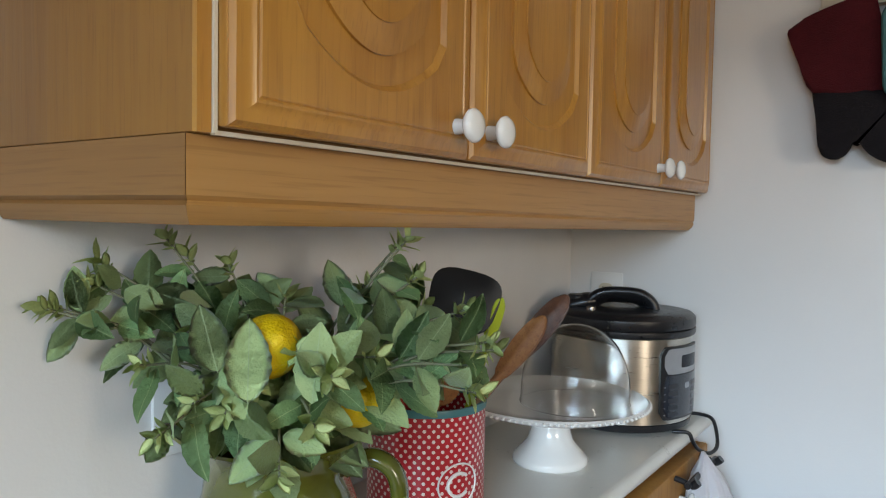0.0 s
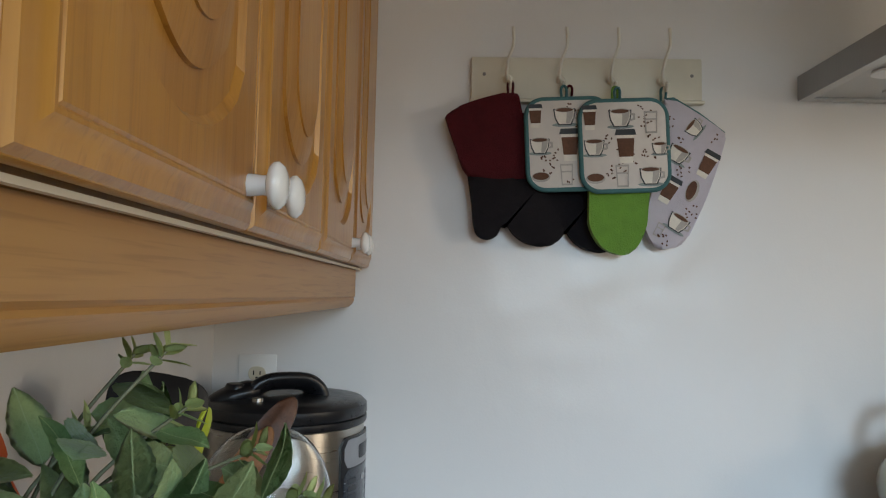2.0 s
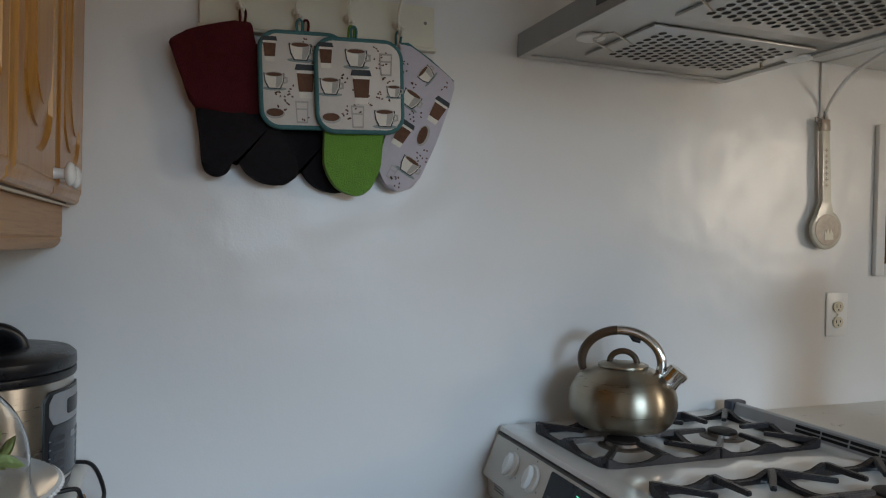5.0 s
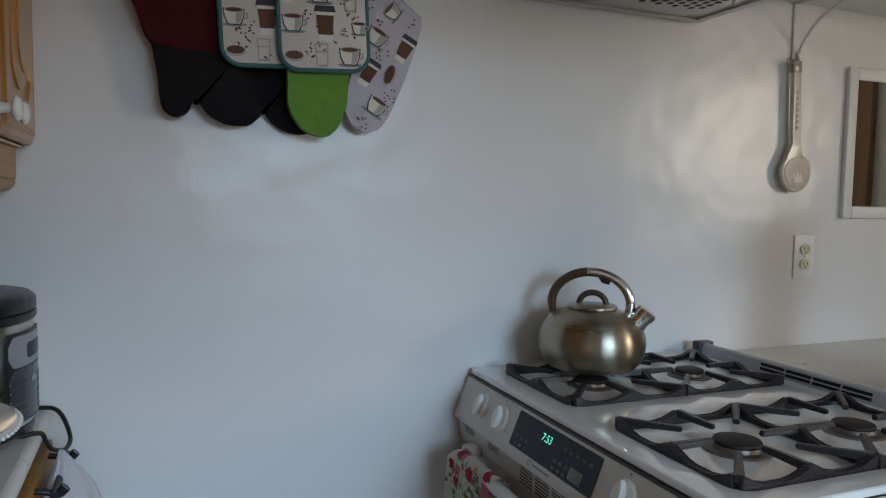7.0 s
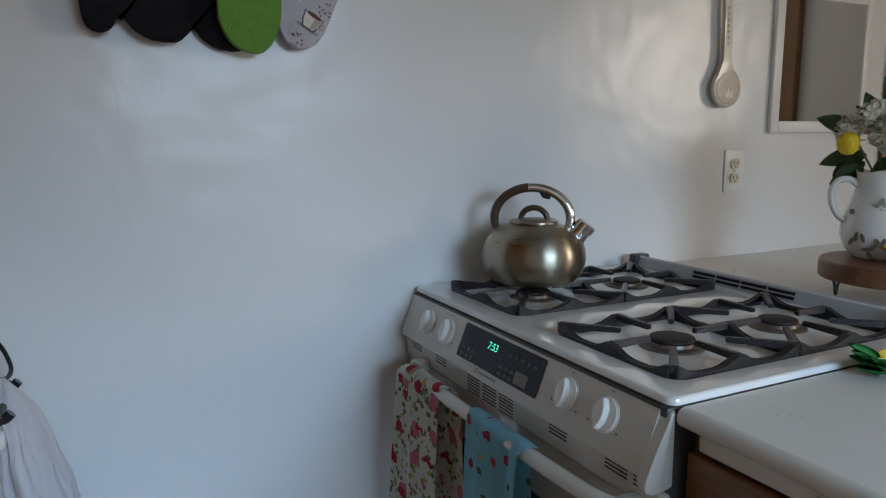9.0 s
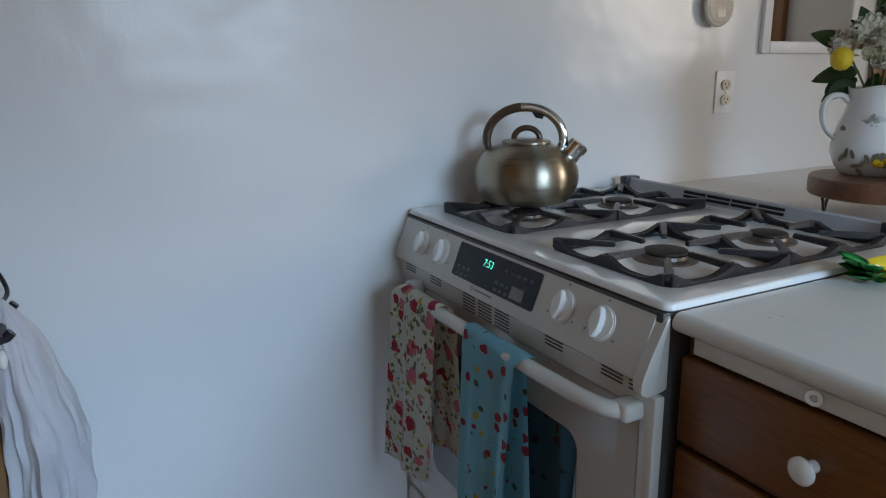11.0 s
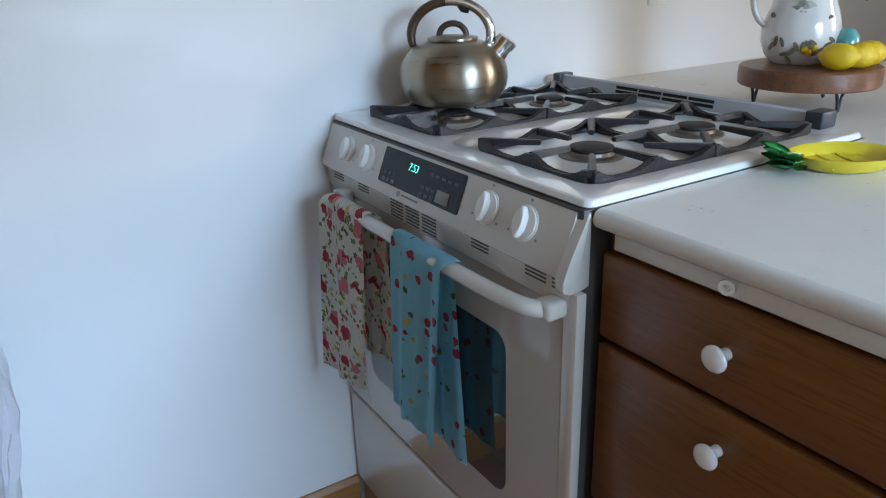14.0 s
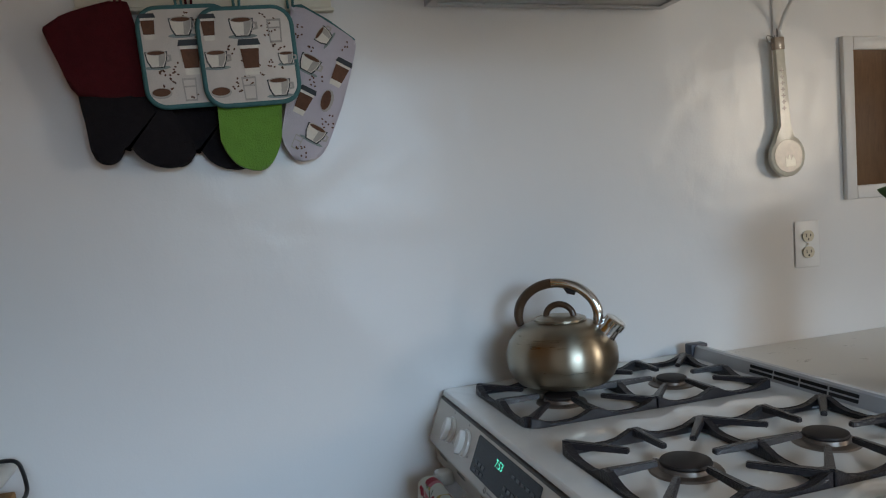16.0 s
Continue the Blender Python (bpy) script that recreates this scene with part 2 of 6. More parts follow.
STEEL = mat("brushed_steel", (0.56, 0.53, 0.48), 0.32, metal=1.0, vary=0.08, scale=50, stretch=(1, 1, 12), rough_vary=0.06)
KETTLE = mat("brushed_kettle_steel", (0.36, 0.315, 0.245), 0.33, metal=1.0, vary=0.06, scale=40, stretch=(1, 1, 14), rough_vary=0.06)
CHROME = mat("chrome", (0.7, 0.69, 0.67), 0.09, metal=1.0, vary=0.05, scale=30)
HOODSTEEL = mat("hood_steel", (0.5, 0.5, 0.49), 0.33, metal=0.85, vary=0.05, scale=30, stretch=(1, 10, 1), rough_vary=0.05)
# hood steel again, its front face's shade put into the colour
HOODSTEEL_SHADED = mat("hood_steel_shaded", (0.33, 0.33, 0.33), 0.36, metal=0.85, vary=0.05, scale=30, stretch=(1, 10, 1))
BLACK = mat("black_plastic", (0.014, 0.014, 0.016), 0.34, vary=0.25, scale=60, rough_vary=0.08)
BLACKSOFT = mat("black_silicone", (0.012, 0.012, 0.013), 0.55, vary=0.2, scale=50)
HOLE = mat("dark_opening", (0.006, 0.006, 0.007), 0.7, vary=0.2)
NAVY = mat("dark_end_cap", (0.035, 0.04, 0.06), 0.4, vary=0.2)
VENTGREY = mat("grey_vent_trim", (0.42, 0.43, 0.45), 0.3, vary=0.06, scale=20, coat=0.2)
DISPLAY = mat("black_display", (0.010, 0.014, 0.022), 0.22, vary=0.2, scale=20, spec=0.25)
DIGIT = mat("green_digits", (0.02, 0.3, 0.2), 0.4, emit=(0.1, 0.95, 0.62), estr=1.3)
GREYPRINT = mat("grey_print", (0.22, 0.21, 0.2), 0.5, vary=0.1)
SILVERPRINT = mat("silver_panel", (0.36, 0.37, 0.39), 0.35, metal=0.4, vary=0.08, scale=40)
BUTTON = mat("panel_button", (0.03, 0.033, 0.04), 0.35, vary=0.1)
KNOBW = mat("knob_white", (0.8, 0.79, 0.75), 0.22, vary=0.03, coat=0.4)
CREAM = mat("cream_plastic", (0.66, 0.6, 0.46), 0.4, vary=0.04, scale=40)
PLATEW = mat("cover_plate_white", (0.83, 0.825, 0.80), 0.35, vary=0.03)
RACK = mat("cream_painted_wood", (0.7, 0.67, 0.56), 0.4, vary=0.04, scale=20, bump=0.05)
HOOKM = mat("cream_painted_wire", (0.72, 0.69, 0.6), 0.35, vary=0.05, scale=60)
MAROON = mat("maroon_quilt", (0.072, 0.007, 0.011), 0.85, vary=0.2, scale=90, bump=0.4, bump_scale=500, spec=0.2)
CHARCOAL = mat("charcoal_neoprene", (0.0135, 0.012, 0.0145), 0.8, vary=0.2, scale=90, bump=0.3, bump_scale=500, spec=0.12)
LIME = mat("lime_quilt", (0.13, 0.31, 0.033), 0.75, vary=0.14, scale=60, bump=0.4, bump_scale=350, sheen=0.2)
TEAL = mat("teal_binding", (0.055, 0.17, 0.18), 0.8, vary=0.15, scale=120, bump=0.3, bump_scale=700)
CANVAS = mat("cream_print_canvas", (0.70, 0.66, 0.62), 0.85, vary=0.06, scale=60, bump=0.3, bump_scale=600)
LILAC = mat("lilac_print_canvas", (0.56, 0.53, 0.6), 0.85, vary=0.06, scale=60, bump=0.3, bump_scale=600)
COFFEE = mat("coffee_print", (0.13, 0.06, 0.035), 0.85, vary=0.3, scale=150)
CUPGREY = mat("cup_print_grey", (0.46, 0.44, 0.41), 0.85, vary=0.2, scale=150)
CUPWHITE = mat("cup_print_white", (0.78, 0.75, 0.68), 0.85, vary=0.1, scale=150)
LIDBLUE = mat("lid_print", (0.05, 0.06, 0.07), 0.85, vary=0.2, scale=100)
SAUCER = mat("saucer_print", (0.26, 0.32, 0.32), 0.85, vary=0.2, scale=120)
TOWEL_RED = floral("floral_towel_cloth", (0.86, 0.84, 0.74), (
    (52, 0.27, (0.24, 0.28, 0.10), 3, 0.6), (30, 0.18, (0.70, 0.54, 0.14), 9, 0.35), (44, 0.25, (0.15, 0.20, 0.07), 7, 0.65),
    (17, 0.30, (0.76, 0.22, 0.27), 5, 0.55), (17, 0.21, (0.52, 0.02, 0.05), 5.04, 0.6), (14, 0.20, (0.55, 0.02, 0.05), 2, 0.6), (14, 0.08, (0.30, 0.008, 0.02), 2.01, 0.6)))
TOWEL_BLUE = floral("blue_towel_cloth", (0.31, 0.68, 0.80), (
    (29, 0.15, (0.09, 0.14, 0.07), 4, 0.5), (23, 0.15, (0.60, 0.46, 0.10), 8, 0.3), (24, 0.2, (0.42, 0.018, 0.05), 1, 0.34)))
LINEN = mat("white_linen", (0.95, 0.92, 0.94), 0.9, vary=0.03, scale=60, bump=0.2, bump_scale=700, sheen=0.2)
OLIVE = mat("olive_glaze", (0.105, 0.115, 0.018), 0.14, vary=0.3, scale=25, coat=0.6)
SAGE = mat("sage_leaf", (0.34, 0.46, 0.205), 0.7, vary=0.16, scale=60, bump=0.25, bump_scale=240, island=0.2, sheen=0.25)
SAGE_DARK = mat("deep_sage_leaf", (0.19, 0.325, 0.13), 0.62, vary=0.2, scale=60, bump=0.3, bump_scale=240, island=0.2)
SAGE_TIP = mat("young_sage_leaf", (0.52, 0.62, 0.27), 0.65, vary=0.15, scale=90, bump=0.3, bump_scale=300, island=0.12)
STEMG = mat("sage_stem", (0.19, 0.2, 0.12), 0.75, vary=0.2, scale=80)
LEAFDARK = mat("bouquet_leaf", (0.085, 0.165, 0.065), 0.45, vary=0.3, scale=50, bump=0.3, bump_scale=160, island=0.2)
PETAL = mat("cream_petal", (0.94, 0.925, 0.80), 0.7, vary=0.06, scale=60, island=0.05, sheen=0.2)
PETALPINK = mat("blush_petal", (0.8, 0.66, 0.55), 0.7, vary=0.12, scale=60, island=0.08)
LEMON = mat("lemon_peel", (0.82, 0.56, 0.012), 0.35, vary=0.12, scale=50, bump=0.35, bump_scale=380)
ORANGEM = mat("orange_silicone", (0.50, 0.085, 0.015), 0.45, vary=0.1)
LIMEP = mat("lime_silicone", (0.42, 0.52, 0.03), 0.4, vary=0.1)
REDTIN = dotted("red_dotted_tin", (0.42, 0.012, 0.02), (0.72, 0.62, 0.56), 0.076, 0.0115)
TEALTIN = mat("teal_rim", (0.05, 0.18, 0.2), 0.4, vary=0.15)
YELLOWD = mat("yellow_ceramic", (0.70, 0.56, 0.025), 0.22, vary=0.1, scale=40, coat=0.4)
GREEND = mat("green_ceramic", (0.05, 0.36, 0.08), 0.22, vary=0.2, scale=60, coat=0.4)
AQUA = mat("aqua_ceramic", (0.12, 0.42, 0.42), 0.2, vary=0.1, coat=0.4)
JUGPAINT = mat("jug_leaf_paint", (0.17, 0.15, 0.1), 0.3, vary=0.3, scale=90, coat=0.4)
JUGGREY = mat("jug_relief_paint", (0.46, 0.48, 0.44), 0.3, vary=0.2, scale=90, coat=0.4)
MIRROR = mat("mirror_silver", (0.86, 0.87, 0.87), 0.02, metal=1.0)
FRAMEW = mat("frame_white_paint", (0.78, 0.77, 0.75), 0.4, vary=0.04, scale=30)
SPOONGLAZE = mat("spoon_rest_glaze", (0.62, 0.58, 0.47), 0.3, vary=0.12, scale=60, coat=0.4)
SPOONBROWN = mat("spoon_rest_brown", (0.40, 0.32, 0.25), 0.3, vary=0.3, scale=70, coat=0.4)
# grey that carries the dimness of the wall beyond the doorway
DOORWAY_GREY = mat("doorway_grey", (0.36, 0.355, 0.35), 0.6, vary=0.05, scale=8, bump=0.05)
# door oak, darkened to hold down the light on the cabinet's end panel
OAK_END_SHADED = wood("oak_end_shaded", (0.28, 0.125, 0.021), (0.215, 0.09, 0.014), "z", rough=0.5, coat=0.08, pore=0.3)
GRIPBROWN = mat("kettle_grip_brown", (0.07, 0.038, 0.02), 0.32, vary=0.2, scale=40, coat=0.3)
HALL = mat("hall_wall_paint", (0.7, 0.69, 0.67), 0.7, vary=0.05, scale=6)
for m_ in (STEEL, KETTLE):
    tn = m_.node_tree.nodes.new("ShaderNodeTangent")
    tn.direction_type, tn.axis = "RADIAL", "Z"
    pb = m_.node_tree.nodes["Principled BSDF"]
    pb.inputs["Anisotropic"].default_value = 0.8
    pb.inputs["Anisotropic Rotation"].default_value = 0.25
    m_.node_tree.links.new(tn.outputs[0], pb.inputs["Tangent"])
GLASS = bpy.data.materials.new("clear_glass")
GLASS.use_nodes = True
gn = GLASS.node_tree
gb = gn.nodes["Principled BSDF"]
gb.inputs["Base Color"].default_value = (0.97, 0.98, 0.98, 1)
gb.inputs["Roughness"].default_value = 0.02
gb.inputs["Transmission Weight"].default_value = 1.0
gb.inputs["IOR"].default_value = 1.25

# ---- mesh helpers ----


def link(name, bm, materials, parent=None, label="", smooth=None, at=None):
    me = bpy.data.meshes.new(name)
    bmesh.ops.recalc_face_normals(bm, faces=bm.faces[:])
    bm.to_mesh(me)
    bm.free()
    for m in materials if isinstance(materials, (list, tuple)) else [materials]:
        me.materials.append(m)
    if smooth:
        for p in me.polygons:
            p.use_smooth = True
        me.set_sharp_from_angle(angle=radians(smooth))
    ob = new(name, me)
    if parent:
        ob.parent = parent
    if at is not None:
        ob.matrix_basis = at
    if label:
        ob["label"] = label
    return ob


def part(name, bm, material, parent, label="", smooth=35, at=None):
    return link(name, bm, material, parent, label, smooth, at)


def thing(name, label, category, group="", kind="", place=None):
    e = new(name)
    e.empty_display_size = 0.02
    if place is not None:
        e.matrix_basis = place
    return tagged(e, label, category, group, kind)


def box(x0, x1, y0, y1, z0, z1, bevel=0.0, seg=2, bm=None):
    own = bm is None
    b = bmesh.new() if own else bm
    r = bmesh.ops.create_cube(b, size=1)
    bmesh.ops.scale(b, vec=(x1 - x0, y1 - y0, z1 - z0), verts=r["verts"])
    bmesh.ops.translate(b, vec=((x0 + x1) / 2, (y0 + y1) / 2, (z0 + z1) / 2), verts=r["verts"])
    if bevel:
        es = list({e for v in r["verts"] for e in v.link_edges})
        bmesh.ops.bevel(b, geom=es, offset=bevel, segments=seg, affect="EDGES", profile=0.5)
    return b


def lathe(profile, steps=40, bm=None, centre=(0, 0, 0), wobble=None, closed=False):
    """Turn (radius, height) pairs round the z axis."""
    b = bm or bmesh.new()
    rings = []
    for i, (r, z) in enumerate(profile):
        if r < 1e-6:
            rings.append([b.verts.new((centre[0], centre[1], centre[2] + z))])
            continue
        ring = []
        for k in range(steps):
            a = 2 * math.pi * k / steps
            rr, zz = (r, z) if wobble is None else wobble(r, z, a)
            ring.append(b.verts.new((centre[0] + rr * math.cos(a), centre[1] + rr * math.sin(a), centre[2] + zz)))
        rings.append(ring)
    pairs = list(zip(rings, rings[1:]))
    if closed:
        pairs.append((rings[-1], rings[0]))
    for p, q in pairs:
        for k in range(steps):
            j = (k + 1) % steps
            if len(p) == 1 and len(q) == 1:
                continue
            if len(p) == 1:
                b.faces.new((p[0], q[k], q[j]))
            elif len(q) == 1:
                b.faces.new((p[k], p[j], q[0]))
            else:
                b.faces.new((p[k], p[j], q[j], q[k]))
    return b


def tube(points, radius, sides=10, bm=None, cap=True, flat=1.0):
    """A round bar along points; radius may be one number or one a point."""
    b = bm or bmesh.new()
    pts = [Vector(p) for p in points]
    rad = radius if isinstance(radius, (list, tuple)) else [radius] * len(pts)
    side = None
    rings = []
    for i, p in enumerate(pts):
        d = (pts[min(i + 1, len(pts) - 1)] - pts[max(i - 1, 0)]).normalized()
        if side is None:
            ref = Vector((0, 0, 1)) if abs(d.z) < 0.9 else Vector((1, 0, 0))
            side = d.cross(ref).normalized()
        side = (side - d * side.dot(d)).normalized()
        up = d.cross(side)
        rings.append([b.verts.new(p + (side * math.cos(a) * flat + up * math.sin(a)) * rad[i])
                      for a in (2 * math.pi * k / sides for k in range(sides))])
    for p, q in zip(rings, rings[1:]):
        for k in range(sides):
            j = (k + 1) % sides
            b.faces.new((p[k], p[j], q[j], q[k]))
    if cap:
        b.faces.new(rings[0][::-1])
        b.faces.new(rings[-1])
    return b


def arc(cx, cy, r, a0, a1, n):
    return [(cx + r * math.cos(radians(a0 + (a1 - a0) * i / n)), cy + r * math.sin(radians(a0 + (a1 - a0) * i / n))) for i in range(n + 1)]


def spline(points, n=6):
    """A smooth line through the points."""
    p = [Vector(q) for q in points]
    p = [p[0] * 2 - p[1]] + p + [p[-1] * 2 - p[-2]]
    out = []
    for a, b, c, d in zip(p, p[1:], p[2:], p[3:]):
        for i in range(n):
            t = i / n
            out.append(0.5 * (2 * b + (c - a) * t + (2 * a - 5 * b + 4 * c - d) * t * t + (3 * b - a - 3 * c + d) * t ** 3))
    return out + [p[-2]]


def slab(outline, axis, lo, hi, bevel=0.0, seg=2, bm=None):
    """An outline of (u, v) pairs, thickened along an axis from lo to hi: x takes (y, z), y takes (x, z), z takes (x, y)."""
    b = bm or bmesh.new()

    def put(u, v, w):
        return {"x": (w, u, v), "y": (u, w, v), "z": (u, v, w)}[axis]
    a = [b.verts.new(put(u, v, lo)) for u, v in outline]
    c = [b.verts.new(put(u, v, hi)) for u, v in outline]
    f1, f2 = b.faces.new(a), b.faces.new(c[::-1])
    n = len(a)
    for i in range(n):
        j = (i + 1) % n
        b.faces.new((a[i], c[i], c[j], a[j]))
    if bevel:
        es = list(set(f1.edges) | set(f2.edges))
        bmesh.ops.bevel(b, geom=es, offset=bevel, segments=seg, affect="EDGES", profile=0.5)
    return b


def rounded(u0, u1, v0, v1, r, n=5):
    return (arc(u1 - r, v1 - r, r, 0, 90, n) + arc(u0 + r, v1 - r, r, 90, 180, n)
            + arc(u0 + r, v0 + r, r, 180, 270, n) + arc(u1 - r, v0 + r, r, 270, 360, n))


# ---- the room ----


def structure(name, bm, material, label, smooth=None):
    return tagged(link(name, bm, material, smooth=smooth), label, name.split("_")[0], kind="structure")


T = 0.12
DOOR_X0, DOOR_X1 = 1.99, 2.8
bm = box(WEST, DOOR_X0, WALL_Y, WALL_Y + T, FZ, CEIL)
box(DOOR_X1, EAST, WALL_Y, WALL_Y + T, FZ, CEIL, bm=bm)
box(DOOR_X0, DOOR_X1, WALL_Y, WALL_Y + T, 2.05, CEIL, bm=bm)
structure("wall_north", bm, WALL, "glossy white painted plaster wall, lumpy and scarred")
structure("wall_west", box(WEST - T, WEST, SOUTH - T, WALL_Y + T, FZ, CEIL), WALL, "white painted wall behind the narrow counter")
w = EAST_W
bm = box(EAST, EAST + T, SOUTH - T, w["y0"], FZ, CEIL)
box(EAST, EAST + T, w["y1"], WALL_Y + T, FZ, CEIL, bm=bm)
box(EAST, EAST + T, w["y0"], w["y1"], FZ, w["z0"], bm=bm)
box(EAST, EAST + T, w["y0"], w["y1"], w["z1"], CEIL, bm=bm)
structure("wall_east", bm, WALL, "white painted wall with a window")
w = SOUTH_W
bm = box(WEST, w["x0"], SOUTH - T, SOUTH, FZ, CEIL)
box(w["x1"], EAST, SOUTH - T, SOUTH, FZ, CEIL, bm=bm)
box(w["x0"], w["x1"], SOUTH - T, SOUTH, w["z1"], CEIL, bm=bm)
box(w["x0"], w["x1"], SOUTH - T, SOUTH, FZ, w["z0"], bm=bm)
structure("wall_south", bm, WALL, "white painted wall with a glazed opening")
structure("ceiling", box(WEST - T, EAST + T, SOUTH - T, WALL_Y + 1.3, CEIL, CEIL + 0.1), CEILM, "plain white ceiling")
bm = box(DOOR_X0 - 0.3, DOOR_X1 + 0.4, WALL_Y + 0.5, WALL_Y + 0.6, FZ, CEIL)
box(DOOR_X0 - 0.4, DOOR_X0 - 0.3, WALL_Y + T, WALL_Y + 1.3, FZ, CEIL, bm=bm)
box(DOOR_X1 + 0.4, DOOR_X1 + 0.5, WALL_Y + T, WALL_Y + 1.3, FZ, CEIL, bm=bm)
structure("wall_hall", bm, HALL, "dim grey wall beyond the doorway")
bm = box(DOOR_X0 - 0.07, DOOR_X0, WALL_Y - 0.018, WALL_Y - 0.001, FZ, 2.12, 0.004)
box(DOOR_X1, DOOR_X1 + 0.07, WALL_Y - 0.018, WALL_Y - 0.001, FZ, 2.12, 0.004, bm=bm)
box(DOOR_X0, DOOR_X1, WALL_Y - 0.018, WALL_Y - 0.001, 2.05, 2.12, 0.004, bm=bm)
structure("trim_doorway", bm, OAK_POST, "dark oak casing round the doorway", 35)
bm = slab([(WALL_Y - 0.001, FZ), (WALL_Y - 0.001, FZ + 0.1), (WALL_Y - 0.008, FZ + 0.1), (WALL_Y - 0.016, FZ + 0.088), (WALL_Y - 0.018, FZ)],
          "x", WEST + 0.31, 0.338)
structure("baseboard", bm, OAK_TRIM, "varnished oak baseboard along the wall", 30)
floor = structure("floor", box(WEST - T, EAST + T, SOUTH - T, WALL_Y + 1.3, FZ - 0.1, FZ - 0.004), GROUT, "dark red tiled floor with grout joints")
# added panel that closes the doorway in place of the dim hall wall
structure("door_2", box(DOOR_X0 + 0.002, DOOR_X1 - 0.002, WALL_Y + 0.03, WALL_Y + 0.07, FZ, 2.045, 0.003), DOORWAY_GREY, "plain grey panel added in the doorway, toned like the dim wall beyond", 30)


def knob(parent, x, y, z, direction, label="glossy white ceramic knob"):
    """A mushroom pull that stands out of a face that looks along +x (1) or -x (-1)."""
    prof = [(0.0, 0.0), (0.0085, 0.0), (0.0085, 0.004), (0.0075, 0.012), (0.008, 0.015), (0.0155, 0.0175), (0.018, 0.0205),
            (0.0178, 0.0235), (0.014, 0.027), (0.007, 0.029), (0.0, 0.0295)]
    k = part("knob", lathe([(a * 0.88, b_ * 0.95) for a, b_ in prof], 28), PORC, parent, label, 50)
    k.matrix_basis = pose(x, y, z, 0, 90 * direction, 0)
    return k


# ---- upper cabinet ----
CF = -0.447    # cabinet face
upper = thing("wall_cabinet", "honey oak wall cabinet with four arched-panel doors", "cabinet")
YA, YB, ZB, ZT = 0.297, 1.484, 1.343, 2.12
SKEW = pose(CF, YA, 0, 0, 0, 0.6) @ pose(-CF, -YA, 0)     # hung a little out of square
upper.matrix_basis = SKEW
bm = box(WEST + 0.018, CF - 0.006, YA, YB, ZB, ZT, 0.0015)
part("body", bm, OAK_END_SHADED, upper)
part("edge_strip", box(CF - 0.0058, CF + 0.0012, YA + 0.0115, YA + 0.0144, ZB, ZT), WHITE_EDGE, upper, "worn white edge strip")
part("edge_strip", box(CF - 0.0058, CF - 0.001, YA + 0.0142, YB - 0.002, ZB - 0.001, ZB + 0.002), WHITE_EDGE, upper, "worn white edge strip")
part("face_stile", box(CF - 0.0058, CF - 0.001, YA, YA + 0.0112, ZB, ZT), OAK_V, upper)


def door_shape(y0, y1, side, z0, sag, zt, n=14):
    pts = [(y0 + (y1 - y0) * i / n, z0 - sag * (1 - (2 * i / n - 1) ** 2)) for i in range(n + 1)]
    c = 0.010
    pts[0] = (y0 + c * 0.4, pts[0][1])
    return [(y0, z0 + c)] + pts[1:-1] + [(y1, z0 + c), (y1, zt), (y0, zt)]


def cabinet_door(y0, y1, hinge):
    w = y1 - y0
    d = part("door", box(CF, CF + 0.0105, y0, y1, ZB + 0.004, ZT - 0.01, 0.002), OAK_V, upper)
    # field with a moulded edge: a cove, then a fine step
    b = bmesh.new()
    rows = []
    for inset, x in ((0.001, 0.0100), (0.0045, 0.0135), (0.011, 0.0150), (0.017, 0.0185), (0.019, 0.0185), (0.0205, 0.0172), (0.022, 0.0183)):
        u0, u1, v0, v1 = y0 + inset, y1 - inset, ZB + 0.004 + inset, ZT - 0.01 - inset
        rows.append([b.verts.new((CF + x, u, v)) for u, v in ((u0, v0), (u1, v0), (u1, v1), (u0, v1))])
    for p, q in zip(rows, rows[1:]):
        for i in range(4):
            j = (i + 1) % 4
            b.faces.new((p[i], p[j], q[j], q[i]))
    # the flat field, open where the arched groove is sunk
    outer = door_shape(y0 + 0.050, y1 - 0.050, hinge, ZB + 0.090, 0.042, ZT - 0.07)
    groove = door_shape(y0 + 0.0535, y1 - 0.0535, hinge, ZB + 0.0945, 0.0415, ZT - 0.074)
    mid = door_shape(y0 + 0.074, y1 - 0.074, hinge, ZB + 0.116, 0.039, ZT - 0.094)
    inner = door_shape(y0 + 0.093, y1 - 0.093, hinge, ZB + 0.138, 0.036, ZT - 0.114)
    hole = [b.verts.new((CF + 0.0183, u, v)) for u, v in outer]
    es = [b.edges.new((hole[i], hole[(i + 1) % len(hole)])) for i in range(len(hole))]
    es += [b.edges.get((rows[-1][i], rows[-1][(i + 1) % 4])) for i in range(4)]
    bmesh.ops.triangle_fill(b, edges=es, use_beauty=True)
    part("frame_moulding", b, OAK_V, d, smooth=20)
    b = bmesh.new()
    rows = []
    for outline, x in ((outer, 0.0183), (groove, 0.0135), (mid, 0.0142), (mid, 0.0172), (inner, 0.0215), (inner, 0.0232)):
        rows.append([b.verts.new((CF + x, u, v)) for u, v in outline])
    for p, q in zip(rows, rows[1:]):
        for i in range(len(p)):
            j = (i + 1) % len(p)
            b.faces.new((p[i], p[j], q[j], q[i]))
    b.faces.new(rows[-1])
    part("panel", b, OAK_V, d, smooth=20)
    ky = y1 - 0.031 if hinge < 0 else y0 + 0.025
    knob(d, CF + 0.0165, ky, ZB + 0.032, 1)
    return d


edges = [0.3105, 0.600, 0.890, 1.186, 1.484]
for i in range(4):
    cabinet_door(edges[i] + 0.0012, edges[i + 1] - 0.0012, -1 if i % 2 == 0 else 1)

